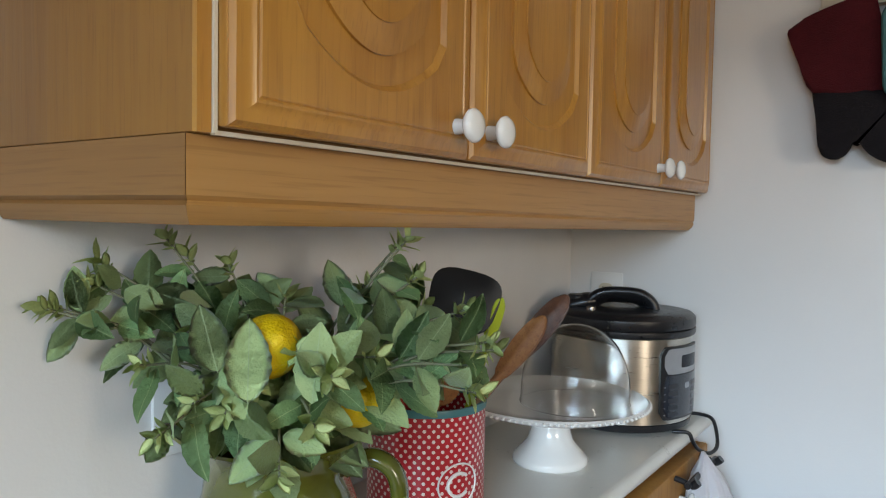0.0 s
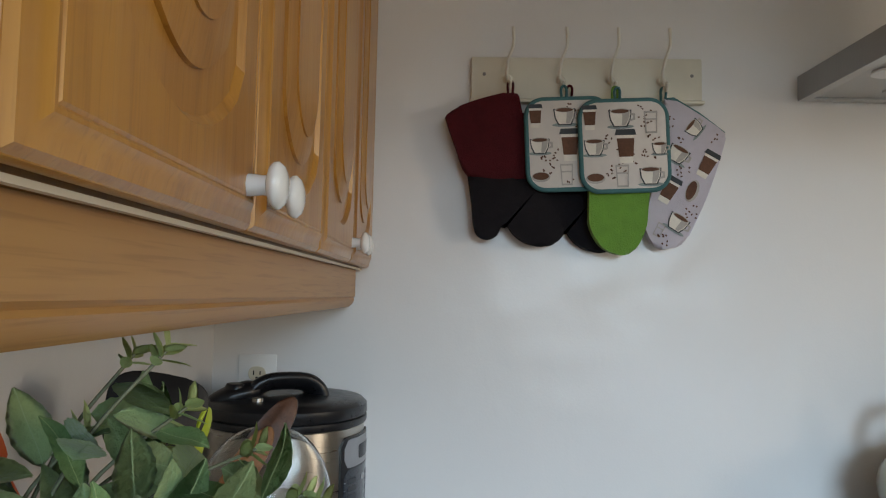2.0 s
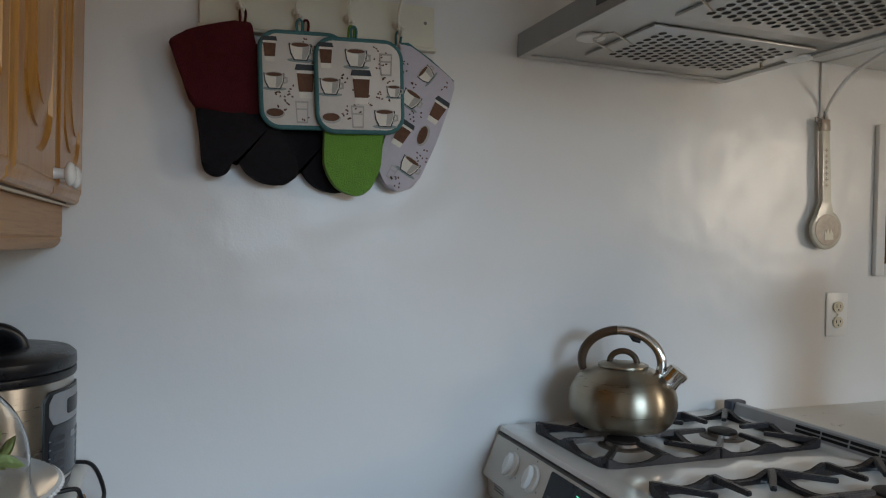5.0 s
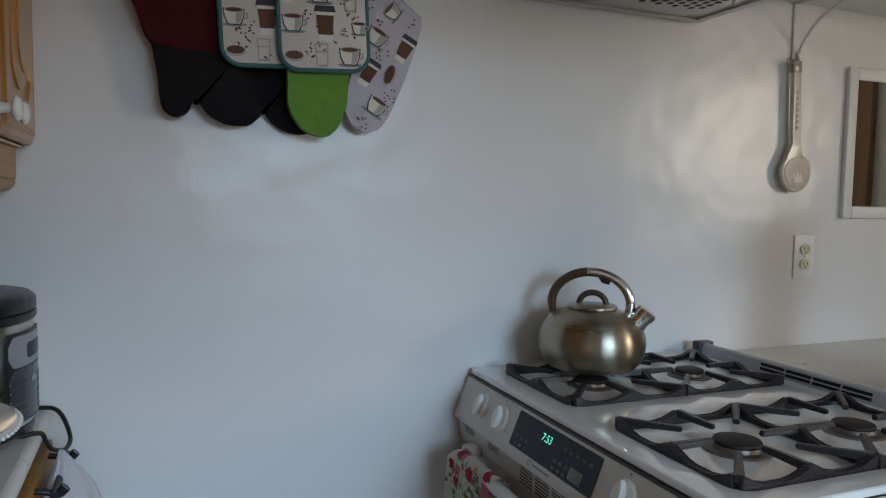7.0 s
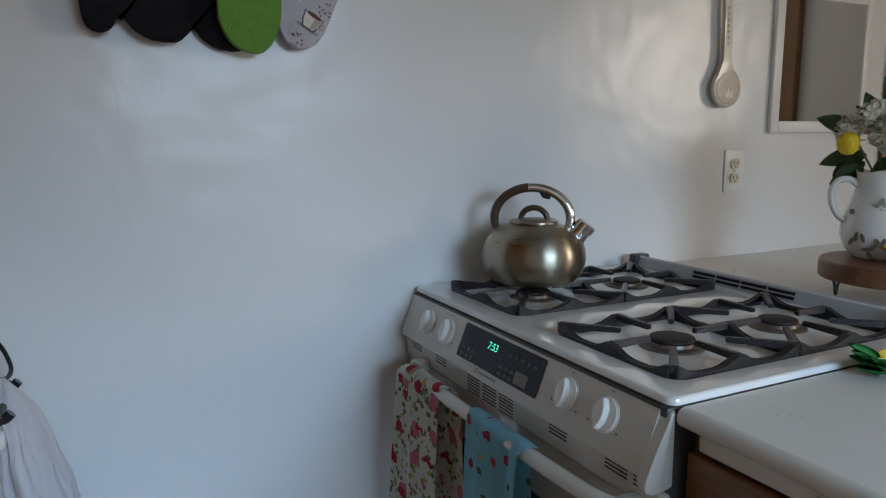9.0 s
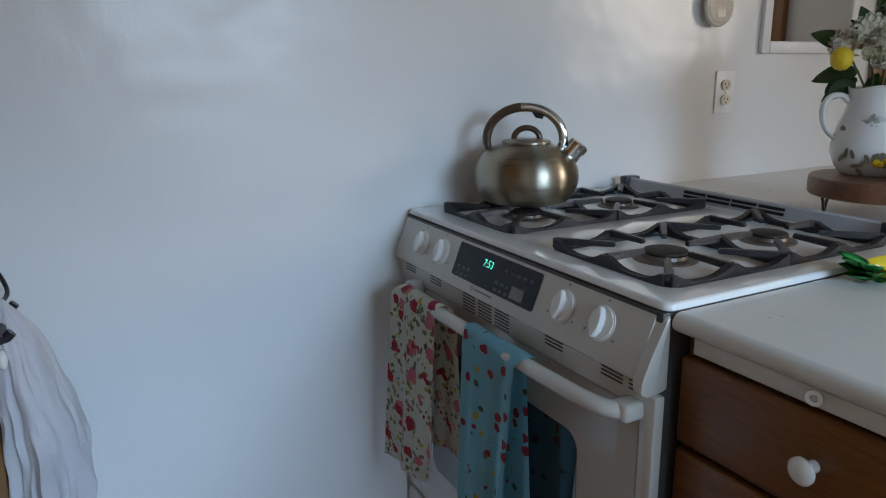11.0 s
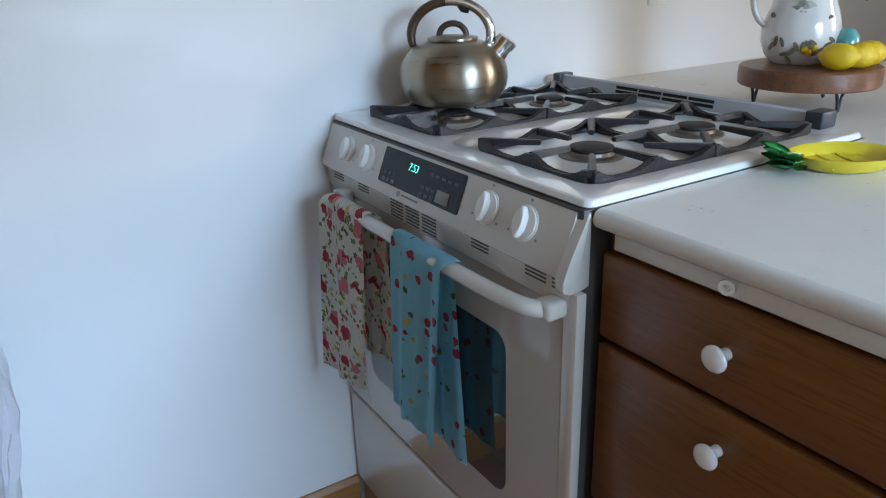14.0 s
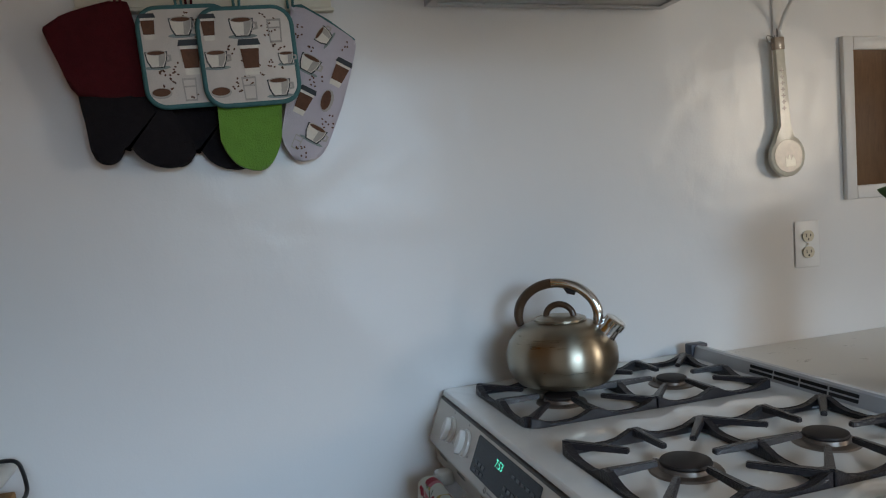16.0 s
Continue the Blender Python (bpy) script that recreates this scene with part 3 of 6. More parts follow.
valance = thing("light_valance", "pale oak valance strip under the wall cabinet", "valance")
XV = CF - 0.012
valance.matrix_basis = SKEW
prof = [(XV - 0.018, 1.3425), (XV, 1.3425), (XV, 1.2925), (XV - 0.003, 1.289), (XV - 0.001, 1.286), (XV - 0.004, 1.279), (XV - 0.011, 1.2725), (XV - 0.018, 1.2725)]
board = slab(prof, "y", YA + 0.000, YB - 0.002)
for v in board.verts:          # mitred corner, and a foot that rises a little towards the near end
    if v.co.z < 1.3:
        v.co.z += 0.010 * (YB - v.co.y) / (YB - YA)
    if v.co.y < YA + 0.005:
        v.co.y += XV - v.co.x
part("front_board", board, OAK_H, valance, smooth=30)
prof = [(YA + 0.022, 1.3425), (YA + 0.000, 1.3425), (YA + 0.000, 1.2925), (YA + 0.007, 1.289), (YA + 0.005, 1.286), (YA + 0.008, 1.279), (YA + 0.014, 1.2725), (YA + 0.022, 1.2725)]
prof = [(u, v + (0.010 if v < 1.3 else 0)) for u, v in prof]
board = slab(prof, "x", WEST + 0.003, XV - 0.0008)
for v in board.verts:
    if v.co.x > XV - 0.002:
        v.co.x -= v.co.y - (YA + 0.000)
# same oak as the front board, with the return side's shade in its colour
part("return_board", board, wood("oak_return_shaded", (0.31, 0.15, 0.042), (0.24, 0.11, 0.028), "x", rough=0.5, coat=0.05, pore=0.4, run=0.03), valance, smooth=30)

# ---- narrow counter under it ----
LC = -0.425
counter = thing("countertop", "narrow white laminate countertop with a rounded front edge", "countertop")
part("worktop", box(WEST + 0.002, LC - 0.0131, -1.2, WALL_Y - 0.003, 0.876, 0.905), LAMINATE, counter)
part("front_edge", slab([(LC - 0.013, 0.879), (LC - 0.013, 0.905)] + arc(LC - 0.013, 0.892, 0.013, 90, -90, 8)[1:], "y", -1.2, WALL_Y - 0.003), LAMINATE, counter, "rounded front edge")
base_l = thing("base_cabinet", "oak base cabinet under the narrow counter", "cabinet")
BASEOAK = wood("base_oak", (0.36, 0.17, 0.035), (0.26, 0.115, 0.022), "z", rough=0.6, coat=0.0, pore=0.4)
part("body", box(WEST + 0.003, LC - 0.035, -1.19, WALL_Y - 0.021, FZ + 0.09, 0.8745), BASEOAK, base_l)
part("plinth", box(WEST + 0.004, LC - 0.09, -1.19, WALL_Y - 0.022, FZ, FZ + 0.0895), OAK_DARK, base_l)
for y0, y1 in ((1.06, 1.455), (0.66, 1.045)):
    d = part("drawer_front", box(LC - 0.0345, LC + 0.002, y0, y1, 0.70, 0.858, 0.005), BASEOAK, base_l)
    knob(d, LC + 0.002, (y0 + y1) / 2 + 0.02, 0.80, 1)
    d = part("door", box(LC - 0.0345, LC + 0.002, y0, y1, FZ + 0.1, 0.685, 0.005), BASEOAK, base_l)

# ---- peninsula ----
RC = 0.36
pen = thing("countertop", "wide white laminate peninsula countertop round the range", "countertop")
part("worktop", box(RC + 0.0131, 1.9, -1.2, 0.7245, 0.879, 0.905), LAMINATE, pen)
part("rear_worktop", box(0.9675, 1.9, 0.7246, WALL_Y - 0.003, 0.879, 0.905), LAMINATE, pen)
part("front_edge", slab([(RC + 0.013, 0.905)] + arc(RC + 0.013, 0.892, 0.013, 90, 270, 8)[1:], "y", -1.2, 0.7245), LAMINATE, pen, "rounded front edge")
base_r = thing("drawer_unit", "brown wooden drawer unit with white knobs, darkened for its shaded front", "cabinet")
part("body", box(0.392, 1.8, -1.19, 0.722, FZ + 0.09, 0.8785), OAK_DARK, base_r)
part("back_body", box(0.98, 1.8, 0.7225, WALL_Y - 0.003, FZ + 0.09, 0.8785), OAK_DARK, base_r)
part("plinth", box(0.44, 1.7, -1.19, 0.722, FZ, FZ + 0.0895), OAK_DARK, base_r)
for z0, z1, ky, kz in ((0.728, 0.848, 0.527, 0.790), (0.464, 0.719, 0.523, 0.666), (FZ + 0.1, 0.455, 0.523, 0.40)):
    d = part("drawer_front", box(0.374, 0.3915, 0.285, 0.720, z0, z1, 0.006, 3), OAK_DARK, base_r)
    knob(d, 0.374, ky, kz, -1)
for z0, z1, kz in ((0.728, 0.848, 0.797), (FZ + 0.1, 0.719, 0.64)):
    d = part("drawer_front", box(0.374, 0.3915, -0.2, 0.272, z0, z1, 0.006, 3), OAK_DARK, base_r)
    knob(d, 0.374, 0.04, kz, -1)
board_slot = part("bread_board", box(0.3755, 0.3915, 0.2, 0.702, 0.855, 0.876, 0.002), LAMINATE, base_r, "pull-out bread board edge")
ring = part("ring_pull", lathe([(0.0042, -0.0025), (0.0088, -0.0025), (0.0088, 0.0025), (0.0042, 0.0025)], 24, closed=True), PORC, board_slot, "white ring pull", 50)
ring.matrix_basis = pose(0.3645, 0.5295, 0.8705, 0, 90, 20)
part("hook_screw", tube([(0.3755, 0.5295, 0.869), (0.367, 0.5295, 0.869)], 0.002, 8), PORC, board_slot)

# ---- range ----
RY0, RY1 = 0.728, 1.4835
# near-black body colour stands for the shade between range and drawers
RANGE_GAP_DARK = mat("range_gap_dark", (0.055, 0.052, 0.05), 0.5, vary=0.15, scale=30)
TOEWOOD = wood("toe_board_wood", (0.30, 0.13, 0.038), (0.2, 0.082, 0.024), "y", rough=0.4)
stove = thing("gas_range", "bisque slide-in gas range with four burners and oven", "stove")
part("body", box(0.352, 0.93, RY0 + 0.004, RY1 - 0.002, FZ + 0.09, 0.903, 0.003), RANGE_GAP_DARK, stove, "side panels darkened for the shade in the gap by the drawers")
part("toe_kick", box(0.353, 0.9, RY0 + 0.006, RY1 - 0.004, FZ, FZ + 0.0895), TOEWOOD, stove, "brown wooden toe board")


def cooktop_mesh():
    """A rounded enamel slab with two dished wells."""
    b = bmesh.new()

    def ringv(d, r_, z, u0, u1, v0, v1):
        return [b.verts.new((u, v, z)) for u, v in rounded(u0 + d, u1 - d, v0 + d, v1 - d, r_, 5)]

    def skin(loops):
        for p, q in zip(loops, loops[1:]):
            for i in range(len(p)):
                j = (i + 1) % len(p)
                b.faces.new((p[i], p[j], q[j], q[i]))
    slab_ = (0.355, 0.967, RY0, RY1)
    out_ = [ringv(d, 0.014, z, *slab_) for d, z in ((0.003, 0.9035), (0, 0.906), (0, 0.9105), (0.0015, 0.9138), (0.004, 0.9155))]
    skin(out_)
    b.faces.new(out_[0][::-1])
    es = [b.edges.get((out_[-1][i], out_[-1][(i + 1) % len(out_[-1])])) for i in range(len(out_[-1]))]
    for y0, y1 in GRATES:
        well = [ringv(d, 0.03, z, 0.402, 0.907, y0 - 0.012, y1 + 0.012) for d, z in ((0, 0.9155), (0.002, 0.9148), (0.008, 0.9105), (0.011, 0.9095))]
        skin(well)
        b.faces.new(well[-1])
        es += [b.edges.get((well[0][i], well[0][(i + 1) % len(well[0])])) for i in range(len(well[0]))]
    bmesh.ops.triangle_fill(b, edges=es, use_beauty=True)
    bmesh.ops.recalc_face_normals(b, faces=b.faces[:])
    return b


GRATES = ((0.784, 1.041), (1.166, 1.421))
top = part("cooktop", cooktop_mesh(), ENAMEL_TOP, stove, "glossy white enamel cooktop", 30)
# fascia: leans outwards towards its foot
fas = [(0.357, 0.903), (0.3615, 0.903), (0.3615, 0.8105), (0.327, 0.8105), (0.3215, 0.815), (0.3215, 0.822), (0.352, 0.898)]
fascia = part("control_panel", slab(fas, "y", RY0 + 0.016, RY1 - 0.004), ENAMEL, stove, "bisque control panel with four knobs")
ends = spline([(0.362, 0.8995, 0), (0.356, 0.897, 0), (0.345, 0.876, 0), (0.329, 0.845, 0), (0.317, 0.815, 0), (0.319, 0.80, 0), (0.332, 0.7965, 0), (0.362, 0.80, 0)], 4)
part("end_cap", slab([(p.x, p.y) for p in ends], "y", RY0 - 0.001, RY0 + 0.0155, 0.003), ENAMEL, stove, "curved white end cap")
UP = Vector((0.352 - 0.3215, 0, 0.898 - 0.822)).normalized()
OUT = Vector((-UP.z, 0, UP.x))


def on_fascia(y, h, out=0.0):
    """A frame on the sloping panel: x along it (-y), y up the slope, z outwards; h in metres above its lower edge."""
    o = Vector((0.3215, y, 0.822)) + UP * h + OUT * out
    m = Matrix((Vector((0, -1, 0)), UP, OUT)).transposed().to_4x4()
    m.translation = o
    return m


def range_knob(y):
    k = part("control_knob", lathe([(0, 0.0), (0.0255, 0), (0.0255, 0.0015), (0.0235, 0.002), (0.023, 0.0042), (0.0, 0.0048)], 32), KNOBW, fascia, "white rotary burner knob", 40, on_fascia(y, 0.044, 0.0003))
    g = slab([(0.0085 * math.cos(a), 0.0225 * math.sin(a)) for a in (2 * math.pi * i / 24 for i in range(24))], "z", 0.0046, 0.0155, 0.003, 3)
    part("grip", g, KNOBW, k, smooth=50)
    for ang in (90, 210, 330):
        u, v = 0.034 * math.cos(radians(ang)), 0.033 * math.sin(radians(ang))
        marks = box(u - 0.0022, u + 0.0022, v - 0.0016, v + 0.0016, 0.0004, 0.0007)
        part("dial_mark", marks, GREYPRINT, k)


for y in (1.378, 1.294, 0.916, 0.829):
    range_knob(y)
disp = part("display", slab(rounded(-0.1285, 0.1285, -0.0315, 0.0315, 0.004, 3), "z", 0.0003, 0.0015), DISPLAY, fascia, "black glass clock display", at=on_fascia(1.1095, 0.0455))
for i in range(6):
    for j in range(2):
        u, v = -0.115 + 0.016 * i + (0.08 if i > 2 else 0), -0.012 - 0.012 * j
        part("button", box(u, u + 0.011, v - 0.003, v + 0.003, 0.0016, 0.0022), BUTTON, disp)
for i in range(5):
    u = 0.03 + 0.018 * i
    part("button", box(u, u + 0.011, 0.010, 0.015, 0.0016, 0.0022), BUTTON, disp)
part("start_button", box(0.062, 0.098, -0.026, -0.006, 0.0016, 0.0026, 0.0006), GREYPRINT, disp, "grey start button")
cu = bpy.data.curves.new("digits", "FONT")
cu.body, cu.size, cu.align_x, cu.align_y, cu.shear, cu.space_character = "7:53", 0.0185, "CENTER", "CENTER", 0.12, 1.0
tmp = bpy.data.objects.new("digits", cu)
scene.collection.objects.link(tmp)
bpy.context.view_layer.update()
me = bpy.data.meshes.new_from_object(tmp)
bpy.data.objects.remove(tmp)
me.materials.clear()
me.materials.append(DIGIT)
dg = new("digits", me)
dg.parent = disp
dg.matrix_basis = pose(-0.022, 0.011, 0.0019)
dg["label"] = "glowing green clock digits"
bm = box(-0.024, 0.03, -0.0016, 0.0016, 0.0003, 0.0006)
lathe([(0.0035, 0.0003), (0.005, 0.0003), (0.005, 0.0008), (0.0035, 0.0008)], 12, bm, (-0.034, 0, 0), closed=True)
part("badge", bm, GREYPRINT, fascia, at=on_fascia(1.125, 0.006, 0.0002))

# vent strip and oven door
GREYDARK = mat("vent_shadow_grey", (0.06, 0.058, 0.055), 0.6, vary=0.2)
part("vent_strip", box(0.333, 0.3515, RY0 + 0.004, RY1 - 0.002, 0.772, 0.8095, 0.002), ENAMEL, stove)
for c in (1.425, 1.315, 1.185, 1.13, 1.075, 0.93, 0.80, 0.752):
    b = bmesh.new()
    n = 6 if 1.0 < c < 1.2 else 3
    hw = 0.022 if c > 0.77 else 0.014
    for i in range(n):
        z = 0.806 - 0.0058 * i
        box(0.3322, 0.3335, c - hw, c + hw, z - 0.0013, z + 0.0011, bm=b)
    part("vent_slot", b, GREYDARK, stove)
DX = 0.338
door = part("oven_door", slab(rounded(RY0 + 0.019, RY1 - 0.004, 0.272, 0.7695, 0.006, 3), "x", DX, 0.3515, 0.003), DOORGLASS, stove, "glossy bisque glass oven door")
part("door_stile", box(0.334, 0.3515, RY0 - 0.009, RY0 + 0.0175, 0.272, 0.796, 0.003), ENAMEL, stove)
part("oven_window", slab(rounded(0.872, 1.345, 0.375, 0.672, 0.03, 6), "x", DX - 0.0015, DX - 0.0005), OVENGLASS, door, "dark oven window glass")
part("warming_drawer", box(0.338, 0.3515, RY0 - 0.012, RY1 - 0.004, FZ + 0.10, 0.262, 0.005, 3), ENAMEL, stove, "bisque bottom drawer")
HX, HZ = 0.286, 0.773
path = [(0.330, 0.753, HZ - 0.004), (0.307, 0.758, HZ - 0.002), (0.291, 0.787, HZ), (HX, 0.87, HZ), (HX - 0.003, 1.105, HZ), (HX, 1.30, HZ), (0.291, 1.352, HZ), (0.307, 1.376, HZ - 0.002), (0.330, 1.382, HZ - 0.004)]
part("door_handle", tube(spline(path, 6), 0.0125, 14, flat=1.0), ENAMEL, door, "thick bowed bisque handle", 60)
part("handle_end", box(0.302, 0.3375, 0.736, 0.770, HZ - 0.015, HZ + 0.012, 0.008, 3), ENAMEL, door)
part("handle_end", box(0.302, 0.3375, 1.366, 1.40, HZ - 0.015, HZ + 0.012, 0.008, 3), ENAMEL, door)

# back trim with vents
trim = part("back_vent_trim", slab([(0.925, 0.916), (0.931, 0.940), (0.936, 0.943), (0.962, 0.937), (0.965, 0.916)], "y", 0.81, 1.43, 0.002), VENTGREY, stove, "grey vent trim along the back edge")
for y in (1.222, 1.157, 1.092, 1.027):
    for h in (0.35, 0.72):
        p = Vector((0.925 + 0.006 * h - 0.0006, y, 0.916 + 0.024 * h))
        part("trim_slot", box(p.x - 0.0008, p.x + 0.001, y - 0.03, y + 0.03, p.z - 0.003, p.z + 0.003), HOLE, trim)
for y in (0.777, 1.4305):
    part("trim_end", box(0.922, 0.966, y, y + 0.026 + (0.006 if y < 1 else 0), 0.9155, 0.945, 0.004), NAVY, trim, "dark end cap")


BURNERBASE = mat("burner_base_metal", (0.2, 0.165, 0.14), 0.42, metal=0.7, vary=0.3, scale=60)


def burner(x, y, r):
    b = part("burner", lathe([(0, 0.9096), (r + 0.016, 0.9096), (r + 0.014, 0.9120), (r + 0.002, 0.9135), (r, 0.919), (r * 0.6, 0.9195), (0, 0.9195)], 32, centre=(x, y, 0)), BURNERBASE, stove, "gas burner with dark cap")
    part("burner_cap", lathe([(0, 0.9196), (r * 0.98, 0.9196), (r * 1.02, 0.9215), (r * 0.98, 0.9245), (r * 0.8, 0.9262), (0, 0.927)], 32, centre=(x, y, 0)), BURNER, b)
    part("igniter", tube([(x - r * 0.8, y + r * 0.9, 0.9096), (x - r * 0.8, y + r * 0.9, 0.922)], 0.003, 8), ALU, b)


def grate(y0, y1):
    """A double cast-iron grate: a low rim, pointed gables on it, and a finger from each gable and corner over the burners."""
    g = part("grate", bmesh.new(), IRON, stove, "black cast-iron double grate")
    x0, x1, zt, zl, zr = 0.413, 0.896, 0.9325, 0.9098, 0.9165
    xm, ym = (x0 + x1) / 2, (y0 + y1) / 2

    def finger(a, b_, w=0.0125, w2=0.0085, hh=0.011):
        a, b_ = Vector((*a, zt + 0.0008)), Vector((*b_, zt - 0.0005))
        d = b_ - a
        n = Vector((-d.y, d.x, 0)).normalized()
        q = bmesh.new()
        up = Vector((0, 0, hh))
        lo = [q.verts.new(v) for v in (a - n * w * 0.65 - up, a + n * w * 0.65 - up, b_ + n * w2 * 0.6 - up * 0.75, b_ - n * w2 * 0.6 - up * 0.75)]
        hi = [q.verts.new(v) for v in (a - n * w / 2, a + n * w / 2, b_ + n * w2 / 2, b_ - n * w2 / 2)]
        q.faces.new(lo[::-1])
        q.faces.new(hi)
        for i in range(4):
            j = (i + 1) % 4
            q.faces.new((lo[i], lo[j], hi[j], hi[i]))
        bmesh.ops.bevel(q, geom=q.edges[:], offset=0.0015, segments=2, affect="EDGES")
        part("finger", q, IRON, g)

    def side(axis, at, lo, hi, peaks):
        """One rim wall: low between its ends, with a gable at each peak; tops of the walls are narrow."""
        top_ = []
        for k, c in enumerate(peaks):
            for du, z in ((-0.046, zr), (-0.030, zr + 0.003), (-0.0085, zt - 0.001), (0.0085, zt - 0.001), (0.030, zr + 0.003), (0.046, zr)):
                if lo <= c + du <= hi:
                    top_.append((c + du, z))
            if c == lo:
                top_.insert(0, (lo, zt - 0.001))
            if c == hi:
                top_.append((hi, zt - 0.001))
        part("rim_bar", slab(top_ + [(hi, zl), (lo, zl)], axis, at - 0.0062, at + 0.0062, 0.0014, 1), IRON, g, smooth=20)
    for yy in (y0, y1):
        side("y", yy, x0, xm - 0.0012, (x0, (x0 + xm) / 2, xm - 0.0012))
        side("y", yy, xm + 0.0012, x1, (xm + 0.0012, (x1 + xm) / 2, x1))
    for x in (x0, xm, x1):
        side("x", x, y0 + 0.0065, y1 - 0.0065, (y0 + 0.0065, ym, y1 - 0.0065))
    for xa, xb in ((x0, xm), (xm, x1)):
        cc = Vector(((xa + xb) / 2, ym))
        for dx, dy in ((-1, 0), (1, 0), (0, -1), (0, 1), (-1, -1), (1, 1), (-1, 1), (1, -1)):
            far = Vector((xa if dx < 0 else xb if dx > 0 else cc.x, y0 if dy < 0 else y1 if dy > 0 else ym))
            finger(far, far.lerp(cc, 0.56 if dx and dy else 0.62))
        # the flared ledge that ties the rim together at the foot
        for sx, ex in ((1, xa), (-1, xb)):
            for sy, ey in ((1, y0), (-1, y1)):
                tri = [(ex, ey), (ex + 0.042 * sx, ey), (ex + 0.013 * sx, ey + 0.013 * sy), (ex, ey + 0.042 * sy)]
                part("corner_web", slab(tri, "z", zr - 0.004, zr + 0.0005, 0.001, 1), IRON, g, smooth=20)
    return g


for y0, y1 in GRATES:
    for bx, r in ((0.534, 0.035), (0.775, 0.032)):
        burner(bx, (y0 + y1) / 2, r if y0 < 1 else r - 0.003)
    grate(y0, y1)

# ---- hood ----
hood = thing("range_hood", "stainless canopy range hood with perforated filters", "range hood")
HX0, HX1, HY0, HY1, HZ0, HZ1 = 0.374, 0.918, 0.565, 1.476, 1.688, 1.736
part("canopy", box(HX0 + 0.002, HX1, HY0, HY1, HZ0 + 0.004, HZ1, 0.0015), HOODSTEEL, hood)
part("front_panel", box(HX0, HX0 + 0.0018, HY0, HY1, HZ0, HZ1), HOODSTEEL_SHADED, hood)
part("control_strip", box(HX0 - 0.001, HX0 - 0.0002, 0.925, 1.172, HZ0 + 0.017, HZ1 - 0.003), BLACK, hood, "black control strip")
part("control_window", box(HX0 - 0.0018, HX0 - 0.0012, 1.02, 1.085, HZ0 + 0.022, HZ1 - 0.009), SILVERPRINT, hood)
part("chimney", box(0.55, 0.83, 0.9, 1.222, HZ1, CEIL - 0.001, 0.002), HOODSTEEL, hood)
rim = bmesh.new()
box(HX0 + 0.002, HX0 + 0.02, HY0, HY1, HZ0, HZ0 + 0.0038, bm=rim)
box(HX1 - 0.02, HX1, HY0, HY1, HZ0, HZ0 + 0.0038, bm=rim)
box(HX0 + 0.0205, HX1 - 0.0205, HY1 - 0.02, HY1, HZ0, HZ0 + 0.0038, bm=rim)
box(HX0 + 0.0205, HX1 - 0.0205, HY0, HY0 + 0.02, HZ0, HZ0 + 0.0038, bm=rim)
part("bottom_rim", rim, HOODSTEEL, hood)


def hood_filter(y0, y1):
    x0, x1 = 0.492, 0.868
    f = part("filter", box(x0, x1, y0, y1, HZ0 - 0.002, HZ0 + 0.003, 0.001), HOODSTEEL, hood, "perforated steel grease filter")
    b = bmesh.new()
    nx, ny = 15, 8
    for i in range(nx):
        for j in range(ny):
            cx = x0 + 0.04 + (x1 - x0 - 0.08) * i / (nx - 1)
            cy = y0 + 0.03 + (y1 - y0 - 0.06) * (j + (0.5 if i % 2 else 0)) / (ny - 0.5)
            vs = [b.verts.new((cx + 0.0072 * math.cos(a), cy + 0.0088 * math.sin(a), HZ0 - 0.0026)) for a in (2 * math.pi * k / 10 for k in range(10))]
            b.faces.new(vs)
    tagged(part("perforation", b, HOLE, f), kind="stuff")
    ym = (y0 + y1) / 2 + 0.03
    path = [(x0 + 0.034, ym + 0.034, HZ0 - 0.002), (x0 - 0.05, ym - 0.03, HZ0 - 0.006), (x0 - 0.06, ym - 0.045, HZ0 - 0.007),
            (x0 - 0.06, ym - 0.09, HZ0 - 0.007), (x0 - 0.052, ym - 0.096, HZ0 - 0.006), (x0 + 0.034, ym - 0.03, HZ0 - 0.002)]
    part("filter_handle", tube(path, 0.0022, 8), STEEL, f, "wire filter handle", 60)
    part("latch", tube([(x1 - 0.025, ym - 0.03, HZ0 - 0.002), (x1 - 0.025, ym - 0.03, HZ0 - 0.014)], 0.003, 8), STEEL, f)


for y0, y1 in ((1.172, 1.402), (0.888, 1.116), (0.603, 0.832)):
    hood_filter(y0, y1)
for x, y in ((0.436, 1.29), (0.893, 1.24), (0.436, 0.76)):
    part("lamp_cover", lathe([(0, HZ0 - 0.003), (0.022, HZ0 - 0.003), (0.027, HZ0 - 0.001), (0.027, HZ0 + 0.003)], 28, centre=(x, y, 0)), PLATEW, hood, "unlit round lamp cover", 40)

# ---- on the end wall ----
rack = thing("hook_rack", "cream painted wooden rack with four wire hooks", "hook rack")
part("board", box(-0.258, 0.188, WALL_Y - 0.016, WALL_Y - 0.0005, 1.681, 1.763, 0.003), RACK, rack)
part("board_lip", box(-0.261, 0.192, WALL_Y - 0.020, WALL_Y - 0.0005, 1.674, 1.6805, 0.002), RACK, rack)
rack.matrix_basis = pose(-0.03, WALL_Y, 1.72, 0, -0.7, 0) @ pose(0.03, -WALL_Y, -1.72)
